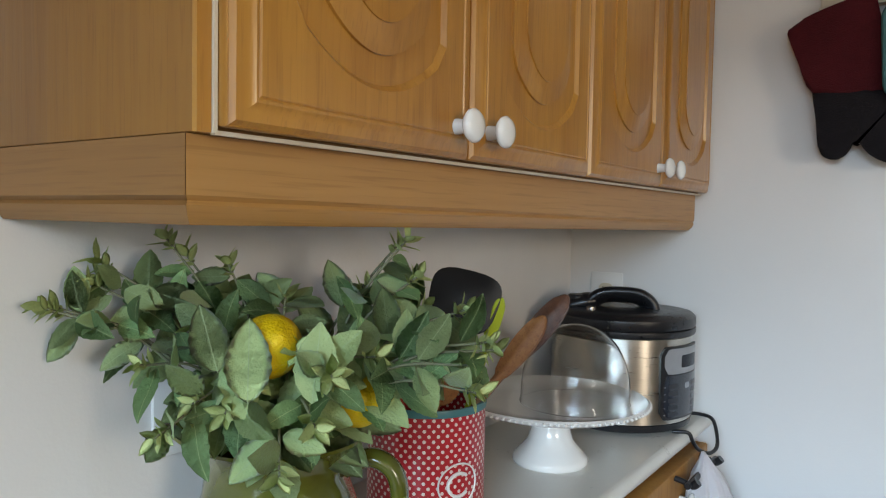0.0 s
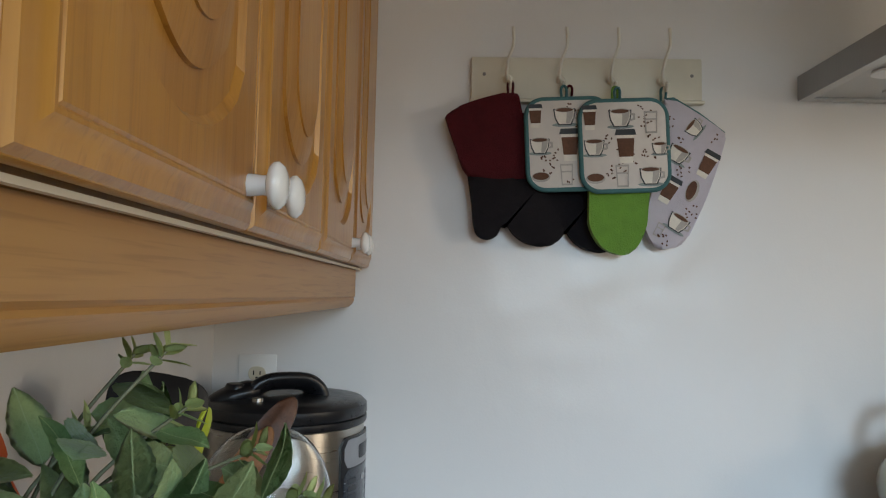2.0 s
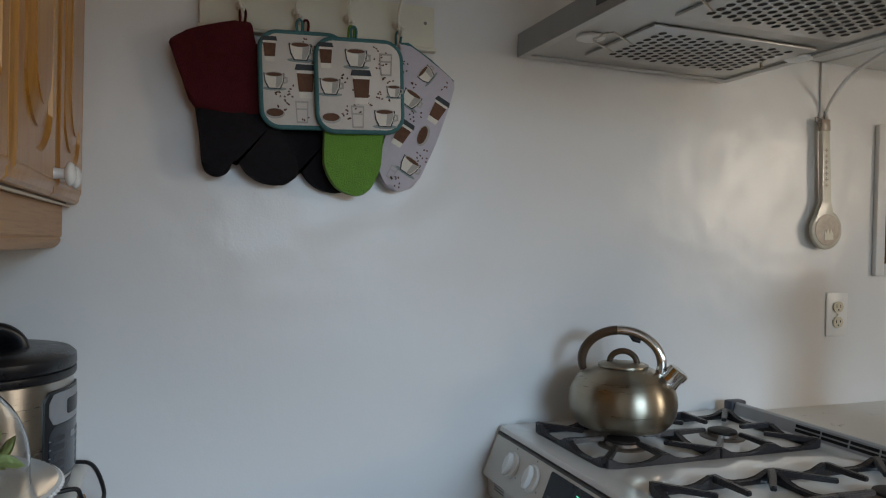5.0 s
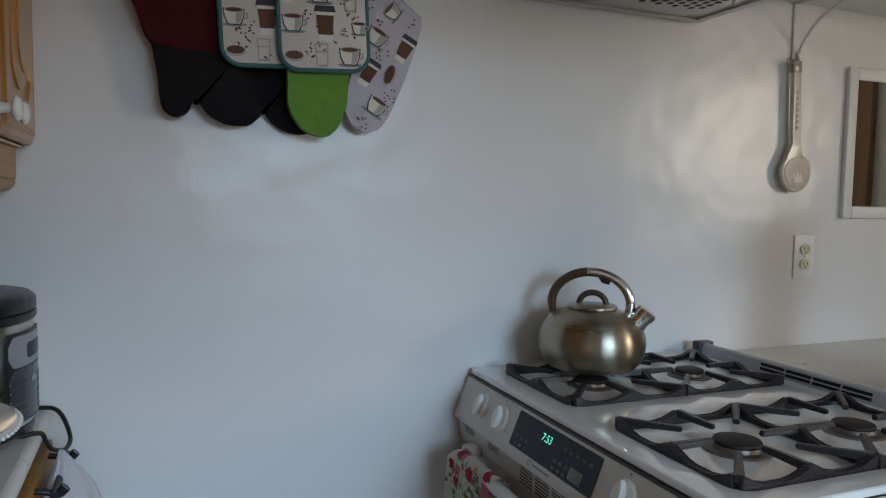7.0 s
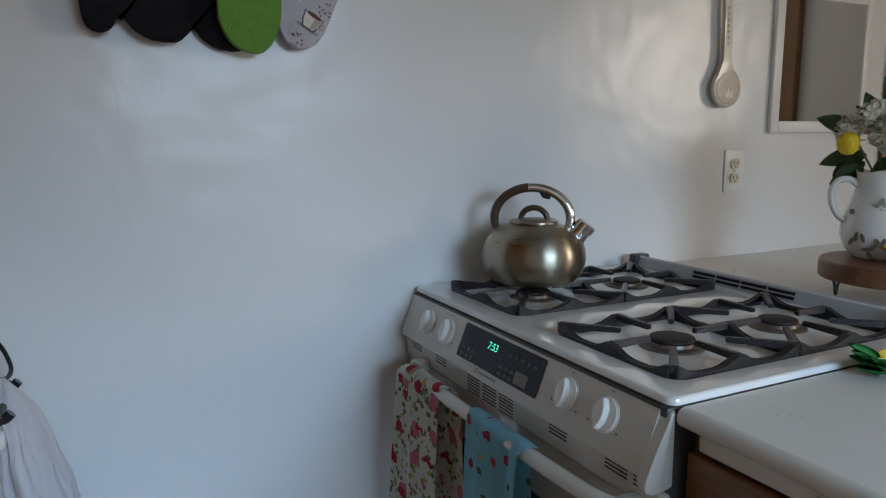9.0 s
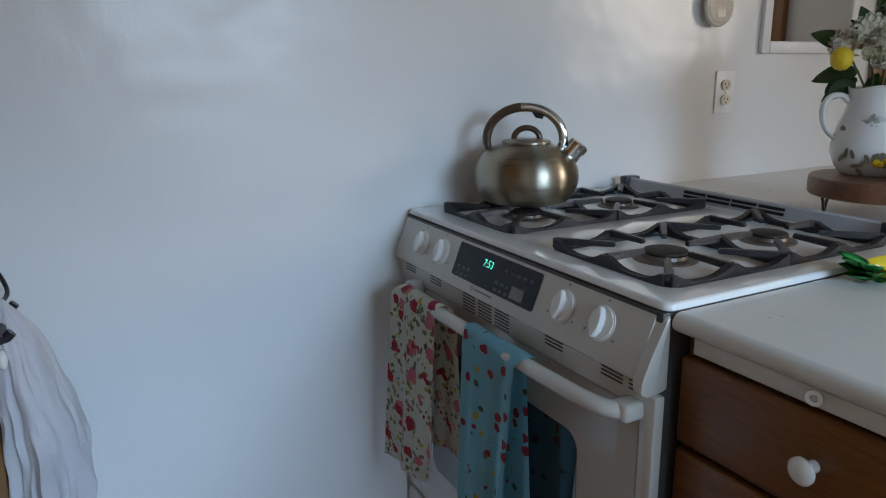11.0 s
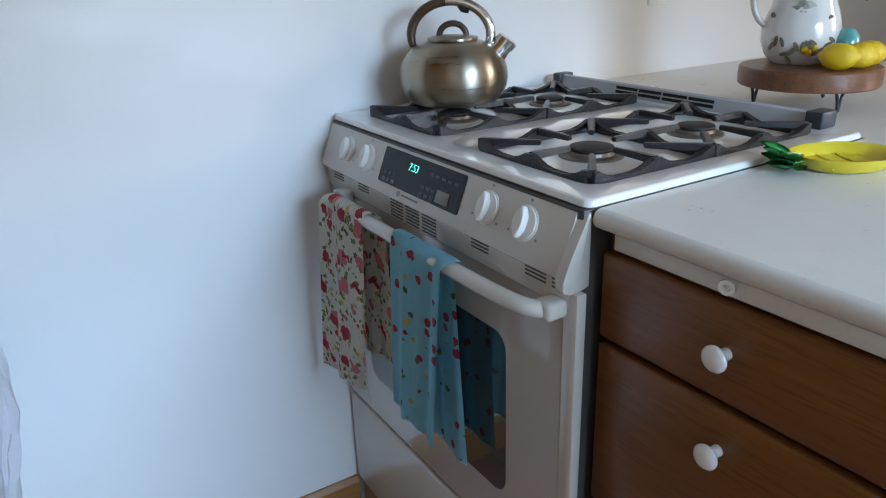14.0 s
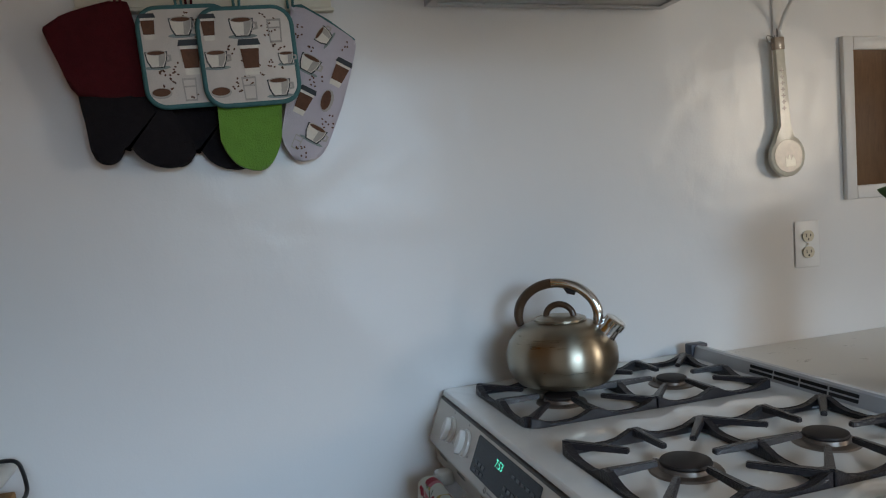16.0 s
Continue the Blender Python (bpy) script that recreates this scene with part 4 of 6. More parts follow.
for x in (-0.233, 0.168):
    part("screw", lathe([(0, 0.0), (0.0035, 0.0), (0.003, 0.0012), (0, 0.0014)], 12), GREYPRINT, rack, at=pose(x, WALL_Y - 0.016, 1.729, 90))
HOOKS = (-0.187, -0.086, 0.011, 0.108)
for x in HOOKS:
    y = WALL_Y
    pts = spline([(x, y - 0.018, 1.715), (x, y - 0.030, 1.712), (x - 0.005, y - 0.043, 1.724), (x - 0.002, y - 0.050, 1.748), (x + 0.007, y - 0.052, 1.776), (x + 0.006, y - 0.055, 1.808)], 5)
    h = part("hook", tube(pts, [0.0034] * 6 + [0.003] * (len(pts) - 6), 9), HOOKM, rack, "curved cream wire hook", 60)
    part("base", lathe([(0, 0), (0.009, 0), (0.0095, 0.003), (0.006, 0.006), (0, 0.0065)], 18), HOOKM, h, at=pose(x, y - 0.016, 1.718, 90))
    low = spline([(x, y - 0.022, 1.717), (x + 0.001, y - 0.032, 1.700), (x + 0.001, y - 0.045, 1.692), (x + 0.001, y - 0.052, 1.700)], 4)
    part("lower_prong", tube(low, 0.0031, 8), HOOKM, h)
    part("ball", lathe([(0, -0.004), (0.003, -0.003), (0.0045, 0), (0.003, 0.003), (0, 0.004)], 12, centre=(x + 0.001, y - 0.053, 1.703)), HOOKM, h)


def cloth_piece(name, outline, y, thick, material, parent, label="", bevel=0.006, lump=0.003):
    """A quilted flat piece hanging in front of the wall; y is its middle."""
    o = [(p.x, p.y) for p in spline([(u, v, 0) for u, v in outline + outline[:1]], 5)[:-1]]
    b = slab(o, "y", y - thick / 2, y + thick / 2, bevel, 3)
    ob = part(name, b, material, parent, label, 60)
    return ob


def loop(x, y, z, parent, material, drop=0.022):
    pts = spline([(x - 0.004, y, z - drop), (x - 0.005, y - 0.002, z - 0.006), (x, y - 0.004, z), (x + 0.005, y - 0.002, z - 0.006), (x + 0.004, y, z - drop)], 4)
    part("hanging_loop", tube(pts, 0.0026, 6), material, parent, smooth=60)


def dark_mitt(ox, y, oz=0.0):
    m = thing("oven_mitt", "maroon and charcoal oven mitt hanging from a hook", "oven mitt", "oven mitts on the rack")
    cuff = [(-0.307, 1.633), (-0.293, 1.648), (-0.245, 1.668), (-0.178, 1.684), (-0.165, 1.66), (-0.140, 1.545), (-0.138, 1.522), (-0.2, 1.518), (-0.262, 1.523), (-0.285, 1.575)]
    low = [(-0.262, 1.5225), (-0.2, 1.5175), (-0.138, 1.5215), (-0.10, 1.47), (-0.079, 1.425), (-0.092, 1.403), (-0.121, 1.393), (-0.150, 1.399), (-0.172, 1.413), (-0.186, 1.432),
           (-0.191, 1.438), (-0.197, 1.43), (-0.205, 1.412), (-0.222, 1.4035), (-0.240, 1.409), (-0.249, 1.427), (-0.254, 1.475)]
    part("cuff", slab([(p.x + ox, p.y + oz) for p in spline([(u, v, 0) for u, v in cuff + cuff[:1]], 3)[:-1]], "y", y - 0.011, y + 0.011, 0.0095, 4), MAROON, m, "dark maroon quilted cuff", 60)
    part("palm", slab([(p.x + ox, p.y + oz) for p in spline([(u, v, 0) for u, v in low + low[:1]], 3)[:-1]], "y", y - 0.0112, y + 0.0112, 0.010, 4), CHARCOAL, m, "charcoal rubber palm and thumb", 60)
    loop(-0.185 + ox, y - 0.008, 1.7035, m, MAROON, 0.026)
    return m


def cup_print(parent, u, v, y, s, kind, tilt=0.0):
    """One printed cup, a hair proud of the cloth."""
    c, d = math.cos(tilt), math.sin(tilt)

    def pl(pts):
        return [(u + (a * c - b * d) * s, v + (a * d + b * c) * s) for a, b in pts]
    b = bmesh.new()

    def add(pts, mi, lift):
        before = set(b.faces)
        slab(pl(pts), "y", y - 0.0006 - lift, y - lift, bm=b)
        for f in set(b.faces) - before:
            f.material_index = mi
    oval = [(0.5 * math.cos(a), 0.13 * math.sin(a)) for a in (2 * math.pi * i / 14 for i in range(14))]
    dark = [(-0.56, 0.36), (0.56, 0.36), (0.50, -0.12), (0.33, -0.48), (-0.33, -0.48), (-0.50, -0.12)]
    if kind == "cup":
        add(dark, 4, 0.0001)
        add([(a * 1.3, b2 * 0.8 - 0.46) for a, b2 in oval], 3, 0)
        add([(-0.5, 0.3), (0.5, 0.3), (0.44, -0.1), (0.28, -0.42), (-0.28, -0.42), (-0.44, -0.1)], 1, 0.0003)
        add([(0.12, 0.2), (0.46, 0.24), (0.40, -0.1), (0.24, -0.40), (0.06, -0.40)], 2, 0.00045)
        add([(a, b2 + 0.3) for a, b2 in oval], 2, 0.0006)
        add([(a * 0.86, b2 * 0.75 + 0.29) for a, b2 in oval], 0, 0.0009)
        add([(0.5, 0.2), (0.72, 0.16), (0.72, -0.14), (0.42, -0.22), (0.44, -0.13), (0.62, -0.06), (0.62, 0.08), (0.5, 0.1)], 2, 0.0004)
    elif kind == "tall":
        add([(-0.42, 0.6), (0.42, 0.6), (0.3, -0.75), (-0.3, -0.75)], 1, 0)
        add([(-0.40, 0.4), (0.40, 0.4), (0.325, -0.45), (-0.325, -0.45)], 0, 0.0004)
        add([(-0.5, 0.55), (0.5, 0.55), (0.42, 0.82), (-0.42, 0.82)], 4, 0.0006)
    elif kind == "brown":
        add([(a * 1.1, b2 * 2.3) for a, b2 in oval], 2, 0)
        add([(a * 0.95, b2 * 1.7 + 0.05) for a, b2 in oval], 0, 0.0004)
    else:
        for q in ([(-0.36, 0.6), (0.36, 0.6), (0.36, 0.5), (-0.36, 0.5)], [(-0.36, 0.5), (-0.29, 0.5), (-0.24, -0.6), (-0.3, -0.6)],
                  [(0.36, 0.5), (0.29, 0.5), (0.24, -0.6), (0.3, -0.6)], [(-0.3, -0.6), (0.3, -0.6), (0.28, -0.5), (-0.28, -0.5)], [(-0.3, 0.2), (0.3, 0.2), (0.29, 0.12), (-0.29, 0.12)]):
            add(q, 2, 0)
    part("cup_print", b, [COFFEE, CUPWHITE, CUPGREY, SAUCER, LIDBLUE], parent)


def bean_print(parent, spots, y, seed):
    rnd = random.Random(seed)
    b = bmesh.new()
    for u, v, n, r in spots:
        for i in range(n):
            cu_, cv = u + rnd.uniform(-r, r), v + rnd.uniform(-r, r)
            a0 = rnd.uniform(0, 3.1)
            e = [(0.0023 * math.cos(a), 0.0016 * math.sin(a)) for a in (2 * math.pi * k / 7 for k in range(7))]
            vs = [b.verts.new((cu_ + p * math.cos(a0) - q * math.sin(a0), y - 0.0007, cv + p * math.sin(a0) + q * math.cos(a0))) for p, q in e]
            b.faces.new(vs)
    tagged(part("bean_print", b, COFFEE, parent), kind="stuff")


def pot_holder(x0, x1, z0, z1, y, hook_x, seed):
    h = thing("pot_holder", "square pot holder with coffee cup print and teal binding", "pot holder", "pot holders on the rack")
    part("pad", slab(rounded(x0 + 0.004, x1 - 0.004, z0 + 0.004, z1 - 0.004, 0.030, 6), "y", y - 0.004, y + 0.004, 0.002, 2), CANVAS, h, "cream pad printed with coffee cups", 50)
    ring = [(u, v) for u, v in rounded(x0 + 0.003, x1 - 0.003, z0 + 0.003, z1 - 0.003, 0.032, 8)]
    pts = [(u, y, v) for u, v in ring]
    part("binding", tube(pts + pts[:2], 0.0052, 8, cap=False), TEAL, h, "teal cloth binding", 60)
    w, t = x1 - x0, z1 - z0
    s = w * 0.22
    f = y - 0.0042
    for u, v, k, sz in ((0.46, 0.80, "cup", 1.05), (0.51, 0.48, "tall", 1.1), (0.12, 0.80, "tall", 0.8), (0.16, 0.49, "cup", 0.95), (0.8, 0.74, "glass", 0.95),
                        (0.46, 0.17, "glass", 0.95), (0.16, 0.15, "brown", 0.9), (0.77, 0.17, "cup", 1.0), (0.885, 0.46, "cup", 0.7)):
        cup_print(h, x0 + w * u, z0 + t * v, f, s * sz, k)
    beans = random.Random(seed + 30)
    bean_print(h, [(x0 + w * (0.1 + 0.8 * beans.random()), z0 + t * (0.07 + 0.86 * beans.random()), 3, w * 0.035) for _ in range(26)], f + 0.0002, seed)
    loop(hook_x, y - 0.002, z1 + 0.021, h, TEAL, 0.025)
    h.matrix_basis = pose(hook_x, y, z1, 0, -3, 0) @ pose(-hook_x, -y, -z1)
    return h


dark_mitt(0.0, 1.4485)
dark_mitt(0.115, 1.4700, -0.008)
# the lime mitt and its pad
lime = thing("oven_mitt", "lime green quilted oven mitt hanging from a hook", "oven mitt", "oven mitts on the rack")
out = [(-0.036, 1.64), (-0.036, 1.47), (-0.033, 1.43), (-0.012, 1.395), (0.02, 1.381), (0.045, 1.386), (0.066, 1.42), (0.074, 1.47), (0.074, 1.64)]
cloth_piece("palm", out, 1.4515 - 0.013, 0.02, LIME, lime, bevel=0.008)
loop(0.011, 1.4375, 1.6955, lime, LIME, 0.05)
lil = thing("oven_mitt", "lilac coffee print oven mitt with teal cuff edge", "oven mitt", "oven mitts on the rack")
out = [(0.108, 1.674), (0.124, 1.680), (0.17, 1.655), (0.221, 1.619), (0.224, 1.60), (0.203, 1.53), (0.182, 1.475), (0.150, 1.410), (0.122, 1.396), (0.097, 1.398), (0.08, 1.42), (0.074, 1.445), (0.081, 1.48), (0.092, 1.53), (0.098, 1.6)]
cloth_piece("palm", out, 1.4615, 0.022, LILAC, lil, bevel=0.008)
part("cuff_binding", tube([(0.112, 1.4595, 1.679), (0.128, 1.459, 1.681), (0.176, 1.459, 1.653), (0.224, 1.459, 1.617)], 0.005, 8), TEAL, lil, "teal cuff binding", 60)
yl = 1.4499
for u, v, k, s, tl in ((0.165, 1.625, "cup", 0.030, 0.9), (0.135, 1.575, "cup", 0.036, -0.5), (0.19, 1.555, "tall", 0.034, -0.5), (0.118, 1.505, "tall", 0.034, -0.5), (0.162, 1.505, "brown", 0.04, 1.2),
                       (0.135, 1.445, "cup", 0.036, -0.55), (0.1, 1.43, "glass", 0.022, -0.5)):
    cup_print(lil, u, v, yl, s, k, tl)
bean_print(lil, [(0.115, 1.635, 10, 0.013), (0.145, 1.54, 9, 0.012), (0.105, 1.545, 5, 0.008), (0.16, 1.465, 9, 0.012), (0.108, 1.41, 9, 0.011), (0.2, 1.605, 4, 0.009), (0.14, 1.6, 5, 0.01)], yl, 5)
loop(0.109, 1.4595, 1.7035, lil, TEAL, 0.026)
pot_holder(-0.160, 0.0, 1.497, 1.672, 1.4325 - 0.003, -0.086, 3)
pot_holder(-0.062, 0.104, 1.495, 1.668, 1.4185, 0.011, 4)


def outlet(name, x, z, label):
    o = thing(name, label, "outlet")
    part("cover_plate", box(x - 0.036, x + 0.036, WALL_Y - 0.004, WALL_Y - 0.0005, z - 0.056, z + 0.056, 0.002), PLATEW, o)
    for dz in (0.0195, -0.0195):
        s = part("socket", slab([(x + a, z + dz + b) for a, b in rounded(-0.0165, 0.0165, -0.0135, 0.0135, 0.0125, 6)], "y", WALL_Y - 0.0085, WALL_Y - 0.0062, 0.0006, 1), CREAM, o, "cream double socket face")
        for dx, h in ((-0.0063, 0.0042), (0.0063, 0.0034)):
            part("slot", box(x + dx - 0.0011, x + dx + 0.0011, WALL_Y - 0.0088, WALL_Y - 0.0083, z + dz + 0.002 - h, z + dz + 0.002 + h), HOLE, s)
        part("earth_hole", lathe([(0, 0), (0.0024, 0), (0.0024, 0.0004), (0, 0.0004)], 10), HOLE, s, at=pose(x, WALL_Y - 0.0084, z + dz - 0.0075, 90))
    part("screw", lathe([(0, 0), (0.0028, 0), (0.0022, 0.0012), (0, 0.0013)], 10), CREAM, o, at=pose(x, WALL_Y - 0.006, z, 90))


outlet("wall_outlet", 1.300, 1.136, "white wall outlet with cream sockets")
outlet("wall_outlet", -0.653, 1.122, "white wall outlet with cream sockets behind the cooker")

# shelf, bracket, spoon
shelf = thing("wall_shelf", "white painted shelf on a scrolled iron bracket", "shelf")
part("board", box(1.03, 1.88, WALL_Y - 0.24, WALL_Y - 0.001, 1.772, 1.79, 0.003), FRAMEW, shelf)
br = part("bracket", box(1.222, 1.248, WALL_Y - 0.006, WALL_Y - 0.0008, 1.615, 1.7715, 0.001), FRAMEW, shelf, "white iron bracket")
part("brace", tube(spline([(1.235, WALL_Y - 0.008, 1.64), (1.235, WALL_Y - 0.03, 1.678), (1.235, WALL_Y - 0.075, 1.722), (1.235, WALL_Y - 0.15, 1.754), (1.235, WALL_Y - 0.21, 1.768)], 5), 0.0045, 8), FRAMEW, br, smooth=60)
part("arm", box(1.224, 1.246, WALL_Y - 0.22, WALL_Y - 0.0065, 1.7675, 1.7718), FRAMEW, br)
part("bracket_end", tube([(1.235, WALL_Y - 0.009, 1.65), (1.235, WALL_Y - 0.014, 1.628), (1.235, WALL_Y - 0.02, 1.618)], 0.004, 8), FRAMEW, br)

sp = thing("ceramic_spoon", "cream glazed ceramic spoon hanging by a cord", "spoon rest")
SX, SY = 1.219, WALL_Y - 0.020
sp.matrix_basis = pose(SX, SY, 1.62, 0, -2.6, 0) @ pose(-SX, -SY, -1.62)
out = [(SX - 0.0125, 1.624), (SX + 0.0135, 1.624), (SX + 0.014, 1.50), (SX + 0.012, 1.42), (SX + 0.019, 1.394)]
out += [(SX + 0.002 + 0.050 * math.cos(radians(a)), 1.350 + 0.049 * math.sin(radians(a))) for a in range(66, -247, -16)]
out += [(SX - 0.009, 1.42), (SX - 0.0115, 1.5)]
bowl = part("body", slab(out, "y", SY - 0.006, SY + 0.006, 0.0035, 3), SPOONGLAZE, sp, smooth=60)
part("bowl_glaze", slab([(SX + 0.002 + 0.040 * math.cos(a), 1.350 + 0.039 * math.sin(a)) for a in (2 * math.pi * i / 24 for i in range(24))], "y", SY - 0.0072, SY - 0.0062, 0.0004, 1), SPOONBROWN, bowl, "brown glazed bowl")
part("painted_motif", slab([(SX - 0.008, 1.325), (SX + 0.02, 1.325), (SX + 0.02, 1.338), (SX + 0.013, 1.352), (SX + 0.009, 1.338), (SX + 0.003, 1.354), (SX - 0.002, 1.34), (SX - 0.008, 1.35)], "y", SY - 0.0079, SY - 0.0073), SPOONGLAZE, bowl)
part("grip_band", box(SX - 0.0135, SX + 0.0145, SY - 0.0068, SY + 0.0068, 1.596, 1.625, 0.002), SPOONBROWN, bowl, "dark brown glazed grip end")
for k in range(7):
    z = 1.548 - 0.0145 * k
    b = box(SX - 0.0055, SX + 0.0055, SY - 0.0072, SY - 0.0061, z - 0.0012, z + 0.0012)
    box(SX - 0.0014, SX + 0.0014, SY - 0.0073, SY - 0.0062, z - 0.005, z + 0.005, bm=b)
    part("painted_mark", b, SPOONBROWN, bowl)
part("cord", tube(spline([(SX - 0.004, SY, 1.622), (SX - 0.018, SY - 0.003, 1.612), (SX - 0.03, SY - 0.002, 1.619), (SX - 0.027, SY, 1.63), (SX - 0.008, SY + 0.002, 1.626), (SX - 0.002, SY + 0.004, 1.63)], 5), 0.0013, 6), GREYPRINT, sp)
part("hanging_ring", tube(spline([(SX, SY, 1.624), (SX - 0.003, SY - 0.002, 1.634), (SX - 0.001, SY - 0.002, 1.6445), (SX + 0.003, SY, 1.634), (SX, SY, 1.624)], 4), 0.0012, 6), GREYPRINT, sp)

mir = thing("wall_mirror", "square mirror in a white wooden frame", "mirror")
MX0, MX1, MZ0, MZ1, MW = 1.418, 1.826, 1.236, 1.630, 0.032
for x0, x1, z0, z1 in ((MX0, MX0 + MW, MZ0, MZ1), (MX1 - MW, MX1, MZ0, MZ1), (MX0 + MW + 0.0002, MX1 - MW - 0.0002, MZ0, MZ0 + MW), (MX0 + MW + 0.0002, MX1 - MW - 0.0002, MZ1 - MW, MZ1)):
    part("frame_bar", box(x0, x1, WALL_Y - 0.014, WALL_Y - 0.001, z0, z1, 0.003), FRAMEW, mir)
part("mirror_glass", box(MX0 + MW, MX1 - MW, WALL_Y - 0.009, WALL_Y - 0.006, MZ0 + MW, MZ1 - MW), MIRROR, mir, "clear mirror glass")
# the wooden door that the mirror shows
dr = structure("door_1", box(EAST - 0.045, EAST - 0.001, -0.36, 0.13, FZ + 0.9, 2.05, 0.004), OAK_POST, "brown wooden door leaf on the far wall", 30)

# ---- kettle ----
KX, KY, KZ = 0.566, 1.346, 0.9326
kettle = thing("tea_kettle", "brushed steel whistling kettle on the cast-iron grate", "kettle")
prof = [(0.0, 0.0), (0.074, 0.0), (0.088, 0.005), (0.099, 0.017), (0.1062, 0.033), (0.1088, 0.050), (0.1075, 0.067), (0.1015, 0.085), (0.090, 0.101), (0.073, 0.1135), (0.054, 0.1205), (0.047, 0.1215)]
body = part("body", lathe(prof, 56, centre=(KX, KY, KZ)), KETTLE, kettle, "round brushed steel body", 40)
part("collar", lathe([(0.047, 0.1215), (0.0505, 0.1225), (0.0505, 0.1265), (0.046, 0.128), (0.044, 0.1255)], 44, centre=(KX, KY, KZ)), KETTLE, body, smooth=40)
lid = part("lid", lathe([(0.0455, 0.1262), (0.044, 0.1275), (0.03, 0.1305), (0.0, 0.132)], 44, centre=(KX, KY, KZ)), KETTLE, kettle, "flat steel lid with arched grip", 40)
DIR = Vector((0.78, -0.626, 0))   # towards the spout


def kp(a, z):
    return (KX + DIR.x * a, KY + DIR.y * a, KZ + z)


part("lid_grip", tube([kp(0.027 * math.cos(t), 0.129 + 0.024 * math.sin(t)) for t in (math.pi * i / 14 for i in range(15))], 0.0062, 12), GRIPBROWN, lid, "brown arched lid grip", 60)
part("spout", tube([kp(0.068, 0.074), kp(0.081, 0.089), kp(0.094, 0.104), kp(0.099, 0.110)], [0.026, 0.0225, 0.0195, 0.019], 22), CHROME, body, "short chrome spout", 50)
part("whistle_cap", tube([kp(0.0995, 0.1105), kp(0.108, 0.1205), kp(0.1095, 0.1225)], [0.0215, 0.0215, 0.018], 22), CHROME, body, "chrome whistle cap", 40)
gr = [kp(0.079 * math.cos(radians(a)) - 0.004, 0.130 + 0.065 * math.sin(radians(a))) for a in range(96, 204, 6)]
frn = [kp(0.079 * math.cos(radians(a)) - 0.004, 0.130 + 0.065 * math.sin(radians(a))) for a in range(96, -26, -6)]
part("grip_sleeve", tube(gr, [0.0095] * (len(gr) - 4) + [0.009, 0.0085, 0.008, 0.007], 14), GRIPBROWN, kettle, "brown arched handle grip", 60)
part("handle_bow", tube(frn, 0.0098, 14), CHROME, kettle, "chrome front of the handle", 60)
part("trigger", tube([kp(0.010, 0.189), kp(0.02, 0.178), kp(0.033, 0.174)], [0.003, 0.0055, 0.004], 10), BLACK, kettle, "black whistle trigger", 60)

# ---- towels ----


def draped(name, label, material, ya, yb, zf, zb, flare_a, flare_b, seed, front=0.0, amp=0.005, hem=0.0, back=0.0, tuck=0.0):
    """A towel folded over the oven handle: zf and zb are the hems in front and behind."""
    rnd = random.Random(seed)
    t = thing(name, label, "towel")
    ph = rnd.uniform(0, 6)
    n = 36

    def sheet(path, k0, fa, fb, a, tuck=0.0):
        b = bmesh.new()
        rows = []
        for i, (x, z) in enumerate(path):
            q = i / (len(path) - 1)
            row = []
            for j in range(n + 1):
                s = j / n
                y = ya + (yb + tuck - ya) * s - fa * q * (1 - s) + fb * q * s
                wv = a * (0.25 + q) * (math.sin(s * 9 + ph + k0) + 0.55 * math.sin(s * 21 + 2 * ph + q * 2))
                row.append(b.verts.new((x + wv, y, z + hem * q * (s - 0.5) + 0.002 * math.sin(s * 13 + ph) * q)))
            rows.append(row)
        for p, r_ in zip(rows, rows[1:]):
            for j in range(n):
                b.faces.new((p[j], p[j + 1], r_[j + 1], r_[j]))
        r_ = bmesh.ops.solidify(b, geom=b.faces[:], thickness=0.0028)
        return b
    R = 0.0165
    top = [(HX + R * math.cos(radians(a)), HZ + R * math.sin(radians(a))) for a in range(60, 181, 15)]
    fr_path = top + [(HX - R - 0.001 - front * i / 14, HZ - (HZ - zf) * i / 14) for i in range(1, 15)]
    part("front_fall", sheet(fr_path, 0, flare_a, flare_b, amp), material, t, smooth=70)
    bk = [(HX + R * math.cos(radians(a)), HZ + R * math.sin(radians(a))) for a in (58, 30, 0)] + [(HX + R + 0.004, HZ - (HZ - zb) * i / 10) for i in range(1, 11)]
    part("back_fall", sheet(bk, 2.0, 0.0, back, 0.0025, tuck), material, t, smooth=70)
    return t


draped("dish_towel", "cream dish towel with red rose print over the oven handle", TOWEL_RED, 1.352, 1.188, 0.396, 0.475, -0.088, 0.046, 2, 0.004, 0.0045, 0.03, -0.023)
draped("dish_towel", "aqua blue dish towel with cherry print over the oven handle", TOWEL_BLUE, 1.092, 0.918, 0.445, 0.412, -0.023, 0.055, 4, 0.004, 0.004, -0.015, -0.03, 0.05)

# ---- narrow counter: pressure cooker ----
CX, CY, CZ = -0.569, 1.373 - 0.02, 0.9052
ck = thing("pressure_cooker", "stainless electric pressure cooker with black lid", "cooker")
part("base_ring", lathe([(0, 0.003), (0.118, 0.003), (0.132, 0.008), (0.1345, 0.020), (0.130, 0.0215), (0, 0.0215)], 56, centre=(CX, CY, CZ)), BLACK, ck, "black plastic base", 40)
part("steel_wall", lathe([(0.128, 0.0216), (0.1345, 0.022), (0.1345, 0.174), (0.130, 0.1755)], 72, centre=(CX, CY, CZ)), STEEL, ck, "brushed steel drum", 40)
